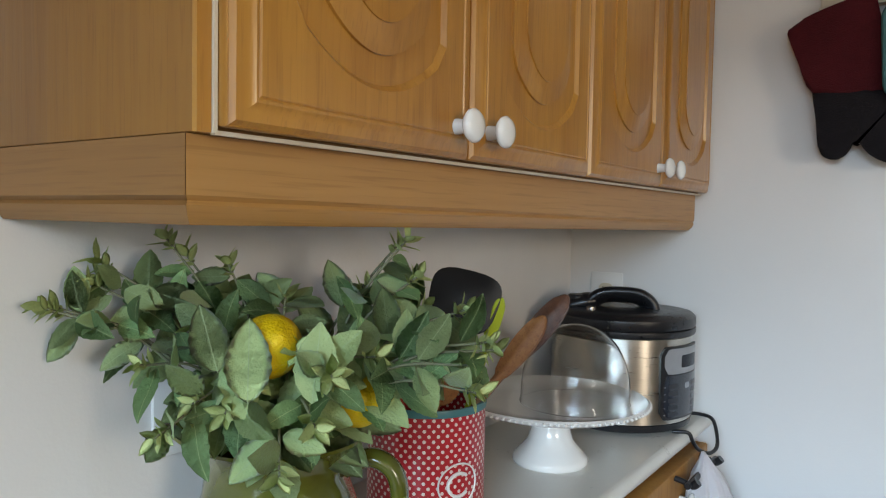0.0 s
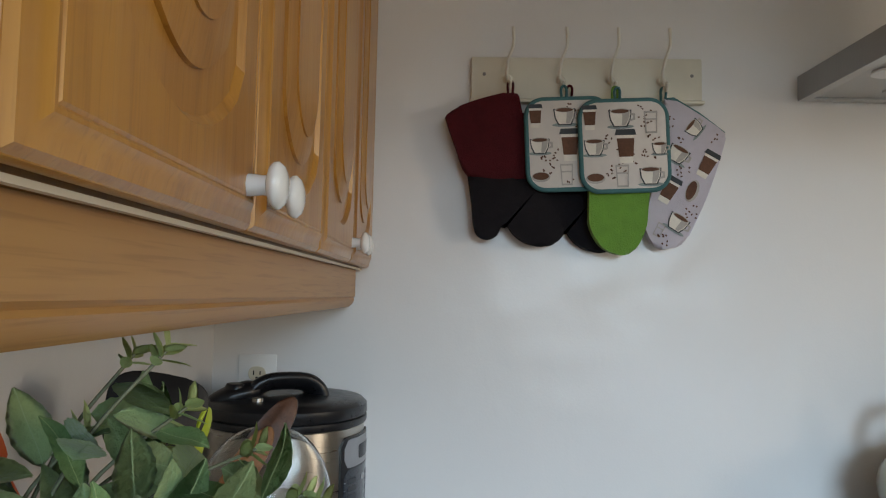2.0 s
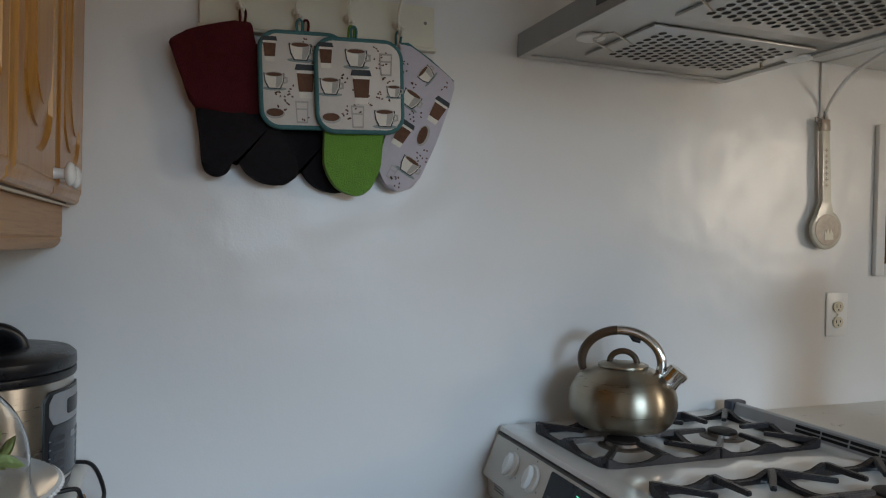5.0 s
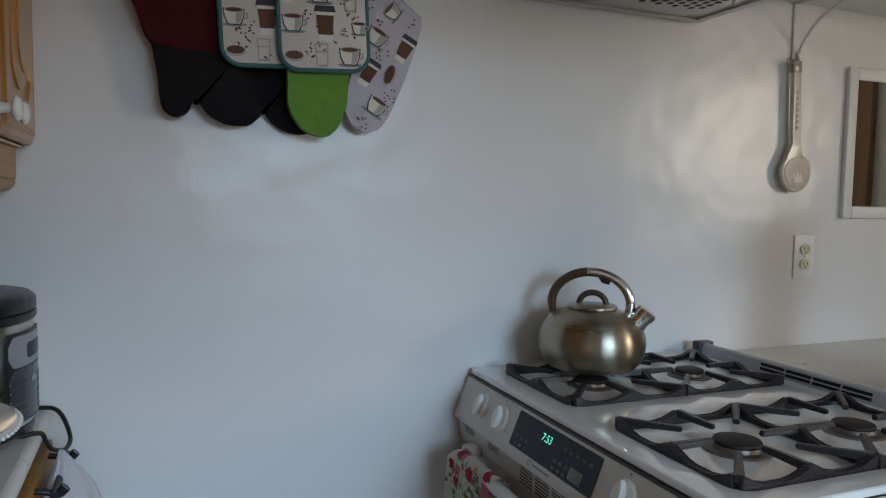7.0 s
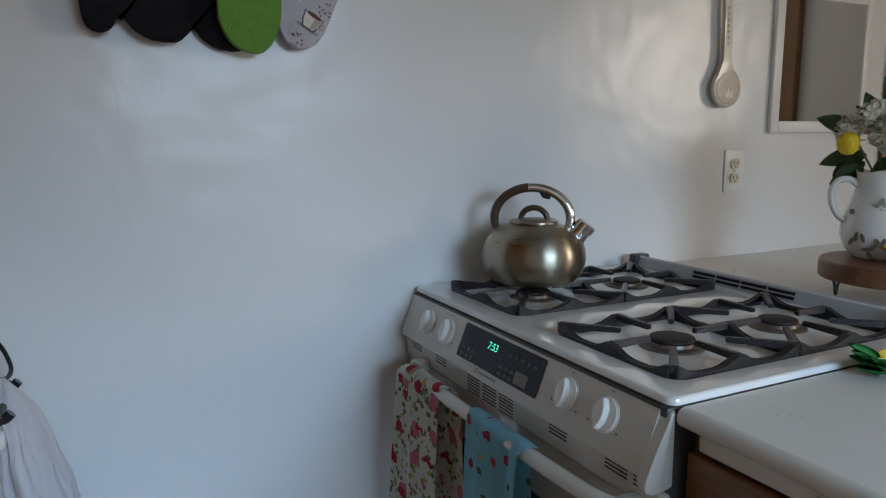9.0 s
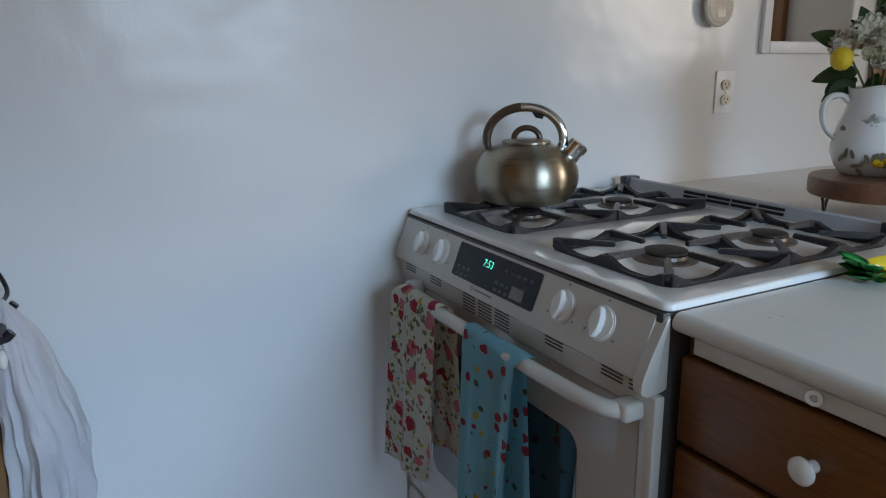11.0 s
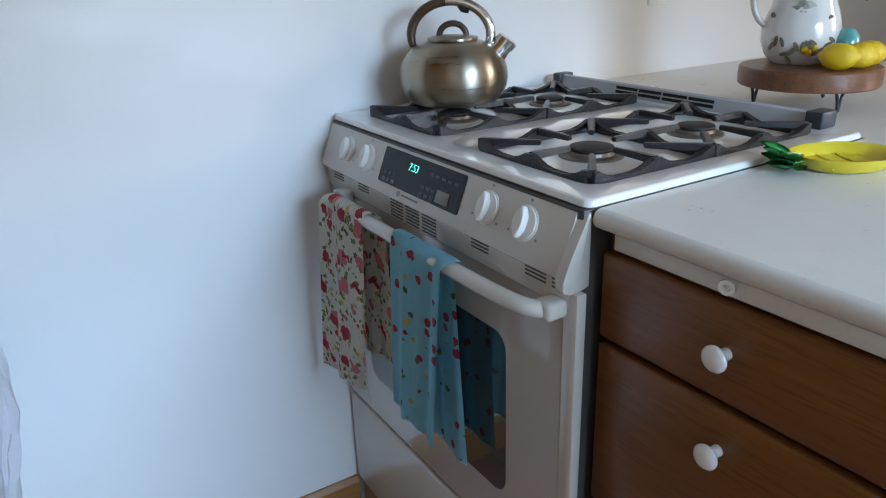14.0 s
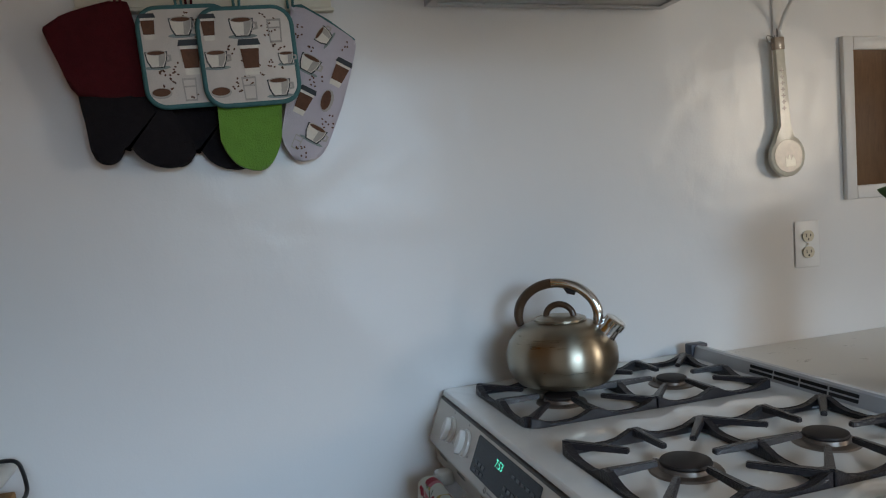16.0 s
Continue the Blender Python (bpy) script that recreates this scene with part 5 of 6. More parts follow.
part("collar", lathe([(0.125, 0.1756), (0.1375, 0.176), (0.139, 0.180), (0.1385, 0.187), (0.136, 0.1885), (0.120, 0.1887)], 64, centre=(CX, CY, CZ)), BLACK, ck, smooth=40)
lid = part("lid", lathe([(0.119, 0.189), (0.1365, 0.1892), (0.139, 0.193), (0.138, 0.207), (0.131, 0.2135), (0.09, 0.2165), (0.0, 0.218)], 64, centre=(CX, CY, CZ)), BLACK, ck, "domed black plastic lid", 40)
LA = radians(25)
LD = Vector((math.cos(LA), math.sin(LA), 0))


def lp(a, z, b=0.0):
    return (CX + LD.x * a - LD.y * b, CY + LD.y * a + LD.x * b, CZ + z)


part("handle", tube(spline([lp(-0.056, 0.212), lp(-0.052, 0.228), lp(-0.032, 0.239), lp(0, 0.241), lp(0.032, 0.238), lp(0.050, 0.226), lp(0.056, 0.212)], 5), 0.0135, 14, flat=2.2), BLACK, lid, "thick arched black handle", 60)
part("lid_hump", tube(spline([lp(-0.125, 0.208), lp(-0.10, 0.218), lp(-0.07, 0.226), lp(-0.05, 0.229)], 4), [0.012, 0.013, 0.014, 0.015, 0.016, 0.017, 0.017, 0.017, 0.017, 0.017, 0.016, 0.015, 0.014][:13], 12, flat=1.8), BLACK, lid, smooth=60)
part("steam_valve", lathe([(0, 0.214), (0.019, 0.214), (0.019, 0.235), (0.016, 0.240), (0, 0.241)], 24, centre=(CX - 0.075, CY - 0.04, CZ)), BLACK, lid, smooth=40)
part("float_valve", lathe([(0, 0.215), (0.009, 0.215), (0.009, 0.222), (0, 0.223)], 16, centre=(CX - 0.03, CY - 0.075, CZ)), STEEL, lid, smooth=40)
for s in (-1, 1):
    part("side_grip", box(CX + LD.x * 0.138 * s - 0.02, CX + LD.x * 0.138 * s + 0.02, CY + LD.y * 0.138 * s - 0.03, CY + LD.y * 0.138 * s + 0.03, CZ + 0.174, CZ + 0.188, 0.006), BLACK, ck) if s < 0 else None


def wrap(name, a0, a1, z0, z1, r0, r1, material, parent, label="", corner=0.014):
    """A curved plate on the drum, between two angles (degrees)."""
    b = bmesh.new()
    n = 14
    cols = []
    half = (a1 - a0) / 2
    for i in range(n + 1):
        u = -1 + 2 * i / n
        a = radians((a0 + a1) / 2 + half * u)
        edge = half * (1 - abs(u)) * radians(1) * r1
        cut = corner - math.sqrt(max(0, corner ** 2 - (corner - edge) ** 2)) if edge < corner else 0
        c, s_ = math.cos(a), math.sin(a)
        cols.append([b.verts.new((CX + r * c, CY + r * s_, CZ + z)) for r, z in ((r0, z0 + cut), (r1, z0 + cut), (r1, z1 - cut), (r0, z1 - cut))])
    for p, q in zip(cols, cols[1:]):
        for k in range(4):
            j = (k + 1) % 4
            b.faces.new((p[k], p[j], q[j], q[k]))
    b.faces.new(cols[0])
    b.faces.new(cols[-1][::-1])
    return part(name, b, material, parent, label, 50)


panel = wrap("control_panel", -38, 16, 0.030, 0.162, 0.134, 0.1385, BLACK, ck, "black control panel with silver top")
wrap("silver_field", -35, 13, 0.112, 0.158, 0.1386, 0.1392, SILVERPRINT, panel, "silver upper field")
wrap("display", -18, 5, 0.122, 0.145, 0.1393, 0.1398, DISPLAY, panel, "small dark display", 0.002)
wrap("lower_field", -35, 13, 0.034, 0.110, 0.1386, 0.1392, mat("cooker_panel_navy", (0.018, 0.023, 0.035), 0.25, vary=0.2, coat=0.4), panel)
for i in range(5):
    wrap("button", -31, -21, 0.036 + 0.0125 * i, 0.0445 + 0.0125 * i, 0.1393, 0.1396, BUTTON, panel, "", 0.001)
    wrap("indicator", -35, -33.5, 0.039 + 0.0125 * i, 0.0405 + 0.0125 * i, 0.1393, 0.1396, SILVERPRINT, panel, "", 0.0003)
    wrap("button", -2, 7, 0.036 + 0.0125 * i, 0.0445 + 0.0125 * i, 0.1393, 0.1396, BUTTON, panel, "", 0.001)
wrap("start_button", -13, -6, 0.084, 0.094, 0.1393, 0.1397, SILVERPRINT, panel, "", 0.004)
cord = thing("power_cord", "black power cord looping over the counter edge", "cord")
part("cable", tube(spline([(-0.47, 1.455, 0.9095), (-0.445, 1.462, 0.9095), (-0.420, 1.455, 0.908), (-0.404, 1.43, 0.898), (-0.391, 1.395, 0.874), (-0.396, 1.365, 0.866), (-0.410, 1.34, 0.876), (-0.417, 1.325, 0.894), (-0.424, 1.32, 0.909), (-0.45, 1.31, 0.9095)], 6), 0.0036, 8), BLACK, cord, smooth=60)

# ---- cake stand ----
SXC, SYC, SZ = -0.560, 1.04, 0.9052
stand = thing("cake_stand", "white porcelain pedestal cake stand with beaded rim", "cake stand")
part("pedestal", lathe([(0, 0.0), (0.058, 0.0), (0.0605, 0.004), (0.058, 0.012), (0.048, 0.022), (0.036, 0.036), (0.0305, 0.056), (0.031, 0.076), (0.036, 0.084), (0.0, 0.085)], 48, centre=(SXC, SYC, SZ)), PORC, stand, smooth=50)
plate = part("plate", lathe([(0, 0.0852), (0.09, 0.0865), (0.135, 0.092), (0.150, 0.099), (0.152, 0.103), (0.148, 0.105), (0.133, 0.098), (0.09, 0.0935), (0, 0.0925)], 72, centre=(SXC, SYC, SZ)), PORC, stand, "shallow round plate", 50)
bead = bmesh.new()
for k in range(96):
    a = 2 * math.pi * k / 96
    lathe([(0, -0.0028), (0.0026, -0.0012), (0.0028, 0.001), (0, 0.0028)], 6, bead, (SXC + 0.1522 * math.cos(a), SYC + 0.1522 * math.sin(a), SZ + 0.1005))
tagged(part("bead", bead, PORC, plate, smooth=60), kind="stuff")
dome = thing("glass_dome", "clear glass cake dome resting on the cake stand", "glass dome")
DR, DH = 0.086, 0.122
prof = [(DR + 0.0015, 0.0945), (DR + 0.0015, 0.0975), (DR, 0.1)] + [(DR * math.cos(radians(a)) ** 0.9, 0.118 + (DH - 0.02) * math.sin(radians(a))) for a in range(0, 88, 6)] + [(0.0, 0.1 + DH - 0.0018)]
inner = [(max(0, rr - 0.0018), zz - (0.0018 if zz > 0.18 else 0)) for rr, zz in prof[::-1]]
part("dome", lathe(prof + inner, 64, centre=(SXC + 0.030, SYC + 0.022, SZ), closed=True), GLASS, dome, smooth=60)

# ---- red tin with utensils ----
NX, NY, NR, NZ = -0.598, 0.756, 0.076, 0.9052
tin = thing("utensil_tin", "red canister with white dots and teal rim", "canister")
part("wall", lathe([(0, 0), (NR - 0.002, 0), (NR, 0.002), (NR, 0.145), (NR - 0.0025, 0.145), (NR - 0.0025, 0.004), (0, 0.004)], 56), REDTIN, tin, "red tin printed with white dots", 40, pose(NX, NY, NZ))
part("rim", lathe([(NR - 0.004, 0.1452), (NR + 0.0012, 0.1452), (NR + 0.002, 0.149), (NR + 0.001, 0.154), (NR - 0.003, 0.154)], 56, centre=(NX, NY, NZ), closed=True), TEALTIN, tin, "teal rolled rim", 50)
a = radians(-22)
ringp = [(NX + (NR + 0.0012) * math.cos(a + 0.36 * math.cos(t)), NY + (NR + 0.0012) * math.sin(a + 0.36 * math.cos(t)), NZ + 0.062 + 0.026 * math.sin(t)) for t in (2 * math.pi * i / 28 for i in range(30))]
part("printed_ring", tube(ringp, 0.0012, 6, cap=False), PORC, tin, "white printed ring")
ringp = [(NX + (NR + 0.0012) * math.cos(a + 0.2 * math.cos(t)), NY + (NR + 0.0012) * math.sin(a + 0.2 * math.cos(t)), NZ + 0.062 + 0.014 * math.sin(t)) for t in (math.pi * (0.25 + 1.5 * i / 18) for i in range(19))]
part("printed_arc", tube(ringp, 0.0022, 6), PORC, tin)


def utensil(name, label, category, foot, head, width, length, material, thick=0.006, stem=0.005, round_=1.0, face=None, hmat=None):
    """A handled tool: a round stem from foot to head and a flat rounded blade past it."""
    foot, head = Vector(foot), Vector(head)
    t = thing(name, label, category)
    d = (head - foot).normalized()
    part("stem", tube([foot, foot + (head - foot) * 0.5, head + d * 0.012], [stem, stem * 0.95, stem * 1.1], 10), hmat or material, t, smooth=60)
    face = Vector(face or (0.55, -0.8, 0.1))
    n = (face - d * face.dot(d)).normalized()
    s = d.cross(n)
    m = Matrix((s, d, n)).transposed().to_4x4()
    m.translation = head
    pts = []
    for i in range(28):
        q = 2 * math.pi * i / 28
        c, sn = math.cos(q), math.sin(q)
        u = math.copysign(abs(c) ** round_, c) * width / 2
        v = length / 2 + math.copysign(abs(sn) ** round_, sn) * length / 2
        pts.append((u * (0.82 + 0.18 * v / length), v))
    part("blade", slab(pts, "z", -thick / 2, thick / 2, thick * 0.4, 2), material, t, smooth=60, at=m)
    return t


RIGHT, FWD = Vector((0.819, 0.574, 0)), Vector((-0.574, 0.819, 0))


def by_tin(u, w, z):
    """u along the counter's view, w towards the wall, z over the floor line."""
    p = Vector((NX, NY, 0)) + RIGHT * u + FWD * w
    return (p.x, p.y, z)


FOOT = NZ + 0.0062
utensil("spatula", "black silicone turner in the red tin", "spatula", by_tin(-0.02, -0.01, FOOT), by_tin(0.036, 0.03, 1.138), 0.104, 0.085, BLACKSOFT, 0.004, 0.0055, 0.62, (0.5, -0.84, 0.2))
utensil("wooden_spoon", "dark wooden spoon leaning in the red tin", "spoon", by_tin(-0.045, 0.0, FOOT), by_tin(0.108, 0.01, 1.100), 0.036, 0.118, SPOONDARK, 0.009, 0.0055, 1.0, (0.35, -0.75, 0.55))
utensil("wooden_spoon", "mid-brown wooden spoon leaning in the red tin", "spoon", by_tin(-0.04, -0.015, FOOT), by_tin(0.088, -0.005, 1.082), 0.032, 0.105, SPOONWOOD, 0.008, 0.0055, 1.0, (0.3, -0.8, 0.5))
utensil("wooden_spatula", "pale brown wooden spatula in the red tin", "spatula", by_tin(-0.02, -0.03, FOOT), by_tin(0.012, -0.04, 1.058), 0.055, 0.065, SPOONWOOD, 0.006, 0.0055, 0.8)
utensil("spatula", "lime silicone spatula in the red tin", "spatula", by_tin(0.02, 0.03, FOOT), by_tin(0.078, 0.035, 1.118), 0.022, 0.07, LIMEP, 0.006, 0.005, 0.8, (0.9, -0.3, 0.1))
utensil("spatula", "orange silicone spatula in the red tin", "spatula", by_tin(0.03, 0.02, FOOT), (-0.662, 0.70, 1.15), 0.03, 0.075, ORANGEM, 0.007, 0.005, 0.8, (0.8, -0.4, 0.2))

# ---- olive pitcher with sage ----
PX, PY, PZ = -0.585, 0.492, 0.9052
pit = thing("olive_pitcher", "olive green glazed pitcher on the counter", "pitcher")


def lip(r, z, a):
    k = max(0.0, math.cos(a - radians(205))) ** 6 if z > 0.12 else 0.0
    return r * (1 + 0.35 * k * (z - 0.12) / 0.05), z + 0.010 * k


prof = [(0, 0), (0.054, 0), (0.058, 0.004), (0.074, 0.030), (0.083, 0.060), (0.082, 0.088), (0.072, 0.118), (0.066, 0.135), (0.072, 0.155), (0.086, 0.170), (0.0845, 0.1725), (0.068, 0.157), (0.0615, 0.135), (0.067, 0.118), (0.077, 0.088), (0.078, 0.06), (0.0, 0.010)]
part("body", lathe(prof, 56, centre=(PX, PY, PZ), wobble=lip), OLIVE, pit, smooth=50)
ha = radians(32)
part("handle", tube(spline([(PX + r * math.cos(ha), PY + r * math.sin(ha), PZ + z) for r, z in ((0.066, 0.138), (0.092, 0.150), (0.115, 0.136), (0.120, 0.104), (0.108, 0.072), (0.081, 0.056))], 6), 0.0095, 12, flat=1.4), OLIVE, pit, "arched olive handle", 60)
for ang, z in ((-78, 0.095), (-60, 0.09), (-92, 0.075), (-68, 0.07)):
    q = radians(ang)
    part("painted_lemon", lathe([(0, -0.012), (0.006, -0.008), (0.0085, 0), (0.006, 0.008), (0, 0.012)], 12, centre=(0, 0, 0)), LEMON, pit, "small relief lemon", 60,
         pose(PX + 0.0815 * math.cos(q), PY + 0.0815 * math.sin(q), PZ + z, 0, 70, ang))


def leaf_mesh(name, length, width, material, fold=0.12, curl=0.18, serrate=0.03, seed=1, n=9, vein=None, blunt=0.8):
    """An oval leaf along +y, its face to +z: midrib folded in, edges toothed, tip curled."""
    rnd = random.Random(seed)
    b = bmesh.new()
    rows = []
    for i in range(n + 1):
        t = i / n
        w = width * 0.5 * (math.sin(math.pi * min(1, t * 0.985 + 0.008) ** 0.86)) ** blunt
        y = length * t
        zc = -curl * length * t * t + 0.02 * length * math.sin(6 * t + seed)
        row = []
        for k in (-1, -0.52, 0, 0.52, 1):
            tooth = 1 + (serrate * (1 if i % 2 else -1) if abs(k) == 1 else 0)
            row.append(b.verts.new((w * k * tooth, y + (0.0 if abs(k) < 1 else 0.01 * length), zc + fold * w * abs(k) ** 1.3 * 2 + rnd.uniform(-1, 1) * 0.008 * width)))
        rows.append(row)
    for p, q in zip(rows, rows[1:]):
        for j in range(4):
            b.faces.new((p[j], p[j + 1], q[j + 1], q[j]))
    bmesh.ops.solidify(b, geom=b.faces[:], thickness=0.0009)
    if vein:
        lift = Vector((0, 0, 0.0010))
        mid = [row[2].co.copy() for row in rows]
        for sgn in (1, -1):
            vs = [(b.verts.new(p + lift * sgn + Vector((-0.0004, 0, 0))), b.verts.new(p + lift * sgn + Vector((0.0004, 0, 0)))) for p in mid]
            for (p0, p1), (q0, q1) in zip(vs, vs[1:]):
                b.faces.new((p0, p1, q1, q0)).material_index = 1
    me = bpy.data.meshes.new(name)
    bmesh.ops.recalc_face_normals(b, faces=b.faces[:])
    b.to_mesh(me)
    b.free()
    me.materials.append(material)
    if vein:
        me.materials.append(vein)
    for p in me.polygons:
        p.use_smooth = True
    return me


def place_leaf(name, me, parent, at, along, facing, scale=1.0):
    y = Vector(along).normalized()
    f = Vector(facing)
    z = (f - y * f.dot(y))
    if z.length < 1e-4:
        z = y.orthogonal()
    z.normalize()
    x = y.cross(z)
    m = Matrix((x, y, z)).transposed().to_4x4()
    m.translation = at
    o = new(name, me)
    o.parent = parent
    o.matrix_basis = m @ Matrix.Scale(scale, 4)
    return o


sage = thing("sage_bunch", "leafy grey-green sage bunch standing in the pitcher", "herbs")
rnd = random.Random(11)
VEIN = mat("sage_vein", (0.36, 0.48, 0.255), 0.7, vary=0.1)
LEAVES = [leaf_mesh("sage_leaf", 0.068, 0.038, SAGE, seed=k, vein=VEIN, serrate=0.035, blunt=0.84, n=13, curl=0.08 + 0.1 * (k % 3), fold=0.04 + 0.05 * (k % 2)) for k in range(5)]
LEAVES += [leaf_mesh("sage_leaf", 0.068, 0.034, SAGE_DARK, seed=9 + k, vein=SAGE, serrate=0.035, blunt=0.84, n=13, curl=0.1 + 0.12 * k) for k in range(3)]
TIPS = [leaf_mesh("young_leaf", 0.020, 0.010, SAGE_TIP, seed=20 + k, curl=0.2, n=5) for k in range(2)]
MOUTH = Vector((PX, PY, PZ + 0.150))
# stem ends: metres to the right of the pitcher, height, metres towards the room
ENDS = [(-0.262, 1.205, 0.02), (-0.2, 1.2, 0.05), (0.205, 1.175, 0.07), (-0.24, 1.23, -0.03), (-0.245, 1.205, 0.02), (-0.225, 1.245, -0.02), (-0.17, 1.225, 0.03), (-0.095, 1.25, -0.01), (-0.045, 1.245, 0.02), (-0.055, 1.19, 0.07),
        (0.01, 1.215, 0.02), (0.035, 1.175, 0.09), (0.085, 1.22, 0.0), (0.115, 1.265, -0.02), (0.135, 1.235, 0.03), (0.10, 1.165, 0.06), (0.16, 1.155, 0.05), (0.185, 1.165, 0.09),
        (-0.02, 1.125, 0.11), (0.055, 1.115, 0.11), (0.03, 1.08, 0.13), (-0.05, 1.13, 0.10), (0.14, 1.20, -0.03), (-0.12, 1.20, -0.04),
        (0.07, 1.16, 0.12), (0.0, 1.15, 0.10), (-0.10, 1.16, 0.09), (0.200, 1.180, 0.06), (0.190, 1.140, 0.085), (0.180, 1.205, 0.03), (-0.07, 1.11, 0.13), (-0.10, 1.268, 0.03), (0.125, 1.27, 0.02)]
FRUIT = Vector((-0.540, 0.438, 1.174))
for u, z, w in ENDS:
    tip = Vector((PX, PY, 0)) + RIGHT * u - FWD * w
    tip.z = z
    tip.x = max(tip.x, WEST + 0.03)
    rise = max(0.0, (z - 1.08))
    c1 = MOUTH + RIGHT * u * 0.18 - FWD * w * 0.15 + Vector((0, 0, 0.03))
    c2 = MOUTH.lerp(tip, 0.6) + Vector((0, 0, 0.02 + 0.1 * (0.2 - min(0.2, rise))))
    root = Vector((PX, PY, PZ + 0.03)) + RIGHT * u * 0.1
    st = spline([root, MOUTH + RIGHT * u * 0.08 - FWD * w * 0.1, c1, c2, tip], 6)
    part("stem", tube(st, [0.0021 - 0.0010 * i / len(st) for i in range(len(st))], 6), STEMG, sage, smooth=60)
    m = len(st)
    nodes = [0.50, 0.60, 0.70, 0.79, 0.87, 0.94]
    ang = rnd.uniform(0, 6.28)
    for q, f in enumerate(nodes):
        i = min(m - 2, int(f * (m - 1)))
        p, d = st[i], (st[i + 1] - st[i]).normalized()
        ang += 1.57 + rnd.uniform(-0.3, 0.3)
        side = d.orthogonal().normalized()
        for s_ in (0, math.pi):
            if rnd.random() < 0.2:
                continue
            out_ = Matrix.Rotation(ang + s_, 3, d) @ side
            al = (out_ * 0.85 + d * 0.55 + Vector((0, 0, -0.1))).normalized()
            if p.z + al.z * 0.06 > 1.262 or p.x + al.x * 0.06 < WEST + 0.012:
                al.z = -abs(al.z) * 0.6
                al.x = abs(al.x)
            face = (d * 0.5 - FWD * 1.0 + Vector((0.2, 0, 0.45)) + Vector((rnd.uniform(-0.5, 0.5), rnd.uniform(-0.5, 0.5), rnd.uniform(-0.2, 0.4))))
            sc = (1.04 - 0.40 * f) * rnd.uniform(0.8, 1.18)
            if (p + al * 0.036 - FRUIT + FWD * 0.03 - RIGHT * 0.012).length < 0.046:
                continue          # the lemon fills this space
            place_leaf("leaf", rnd.choice(LEAVES), sage, p + al * 0.004, al, face, sc)
    p, d = st[-1], (st[-1] - st[-2]).normalized()
    for k in range(8):
        o = Matrix.Rotation(k * 2.4, 3, d) @ d.orthogonal().normalized()
        place_leaf("young_leaf", TIPS[k % 2], sage, p - d * 0.002 * k, (o * 0.7 + d * (0.9 - 0.07 * k)), d + Vector((0, 0, 0.3)), rnd.uniform(0.7, 1.15))


def lemon(name, label, at, turn, size=1.0, parent=None):
    prof = [(0, -0.041), (0.005, -0.0395), (0.008, -0.036), (0.018, -0.030), (0.026, -0.018), (0.0285, 0), (0.026, 0.018), (0.018, 0.030), (0.008, 0.036), (0.0055, 0.0395), (0.0, 0.0405)]
    o = link(name, lathe([(r * size, z * size) for r, z in prof], 28), LEMON, parent, smooth=60)
    o.matrix_basis = pose(*at, *turn)
    if parent is None:
        tagged(o, label, "lemon")
    return o


lemon("lemon", "", FRUIT, (70, 10, 60), 1.0, sage)
for dr, dz, df, lean, sc in ((-0.005, -0.038, 0.046, 0.0, 1.0), (-0.030, -0.014, 0.044, -0.3, 0.85), (0.047, -0.038, 0.044, 0.1, 0.95), (-0.005, -0.055, 0.036, -0.5, 0.8)):
    p = FRUIT + RIGHT * dr - FWD * df + Vector((0, 0, dz))
    place_leaf("leaf", rnd.choice(LEAVES[:5]), sage, p, RIGHT * lean + Vector((0, 0, 1)), Vector((0.25, 0, 0.25)) - FWD, sc)
q = Vector((PX, PY, 0)) + RIGHT * 0.082 - FWD * 0.03
lemon("lemon", "", (q.x, q.y, 1.115), (60, 30, 40), 0.8, sage)
q = Vector((PX, PY, 0)) + RIGHT * 0.098 - FWD * 0.03
lemon("lemon", "", (q.x, q.y, 1.125), (80, 10, 40), 0.7, sage)

# switch plate on the side wall
swp = thing("switch_plate", "white cover plate on the wall behind the sage", "switch plate")
part("cover_plate", box(WEST + 0.0005, WEST + 0.007, 0.452, 0.53, 1.028, 1.146, 0.002), PLATEW, swp)
part("toggle", box(WEST + 0.0072, WEST + 0.016, 0.486, 0.496, 1.078, 1.10, 0.002), PLATEW, swp)

# ---- linen towel on the drawer ----
bar = thing("towel_bar", "black over-drawer towel hooks by the wall", "towel bar")
for y in (1.245, 1.395):
    part("peg", tube(spline([(LC + 0.0025, y, 0.848), (LC + 0.014, y, 0.846), (LC + 0.032, y, 0.842), (LC + 0.042, y, 0.850)], 4), [0.005] * 8 + [0.0075] * 5, 10), BLACK, bar, smooth=60)
part("bar", tube([(LC + 0.028, 1.23, 0.8435), (LC + 0.028, 1.41, 0.8435)], 0.0055, 10), BLACK, bar, smooth=60)
lin = thing("linen_towel", "crumpled white linen towel hanging by the drawers", "towel")
b = bmesh.new()
rows, n, mrow = [], 84, 34
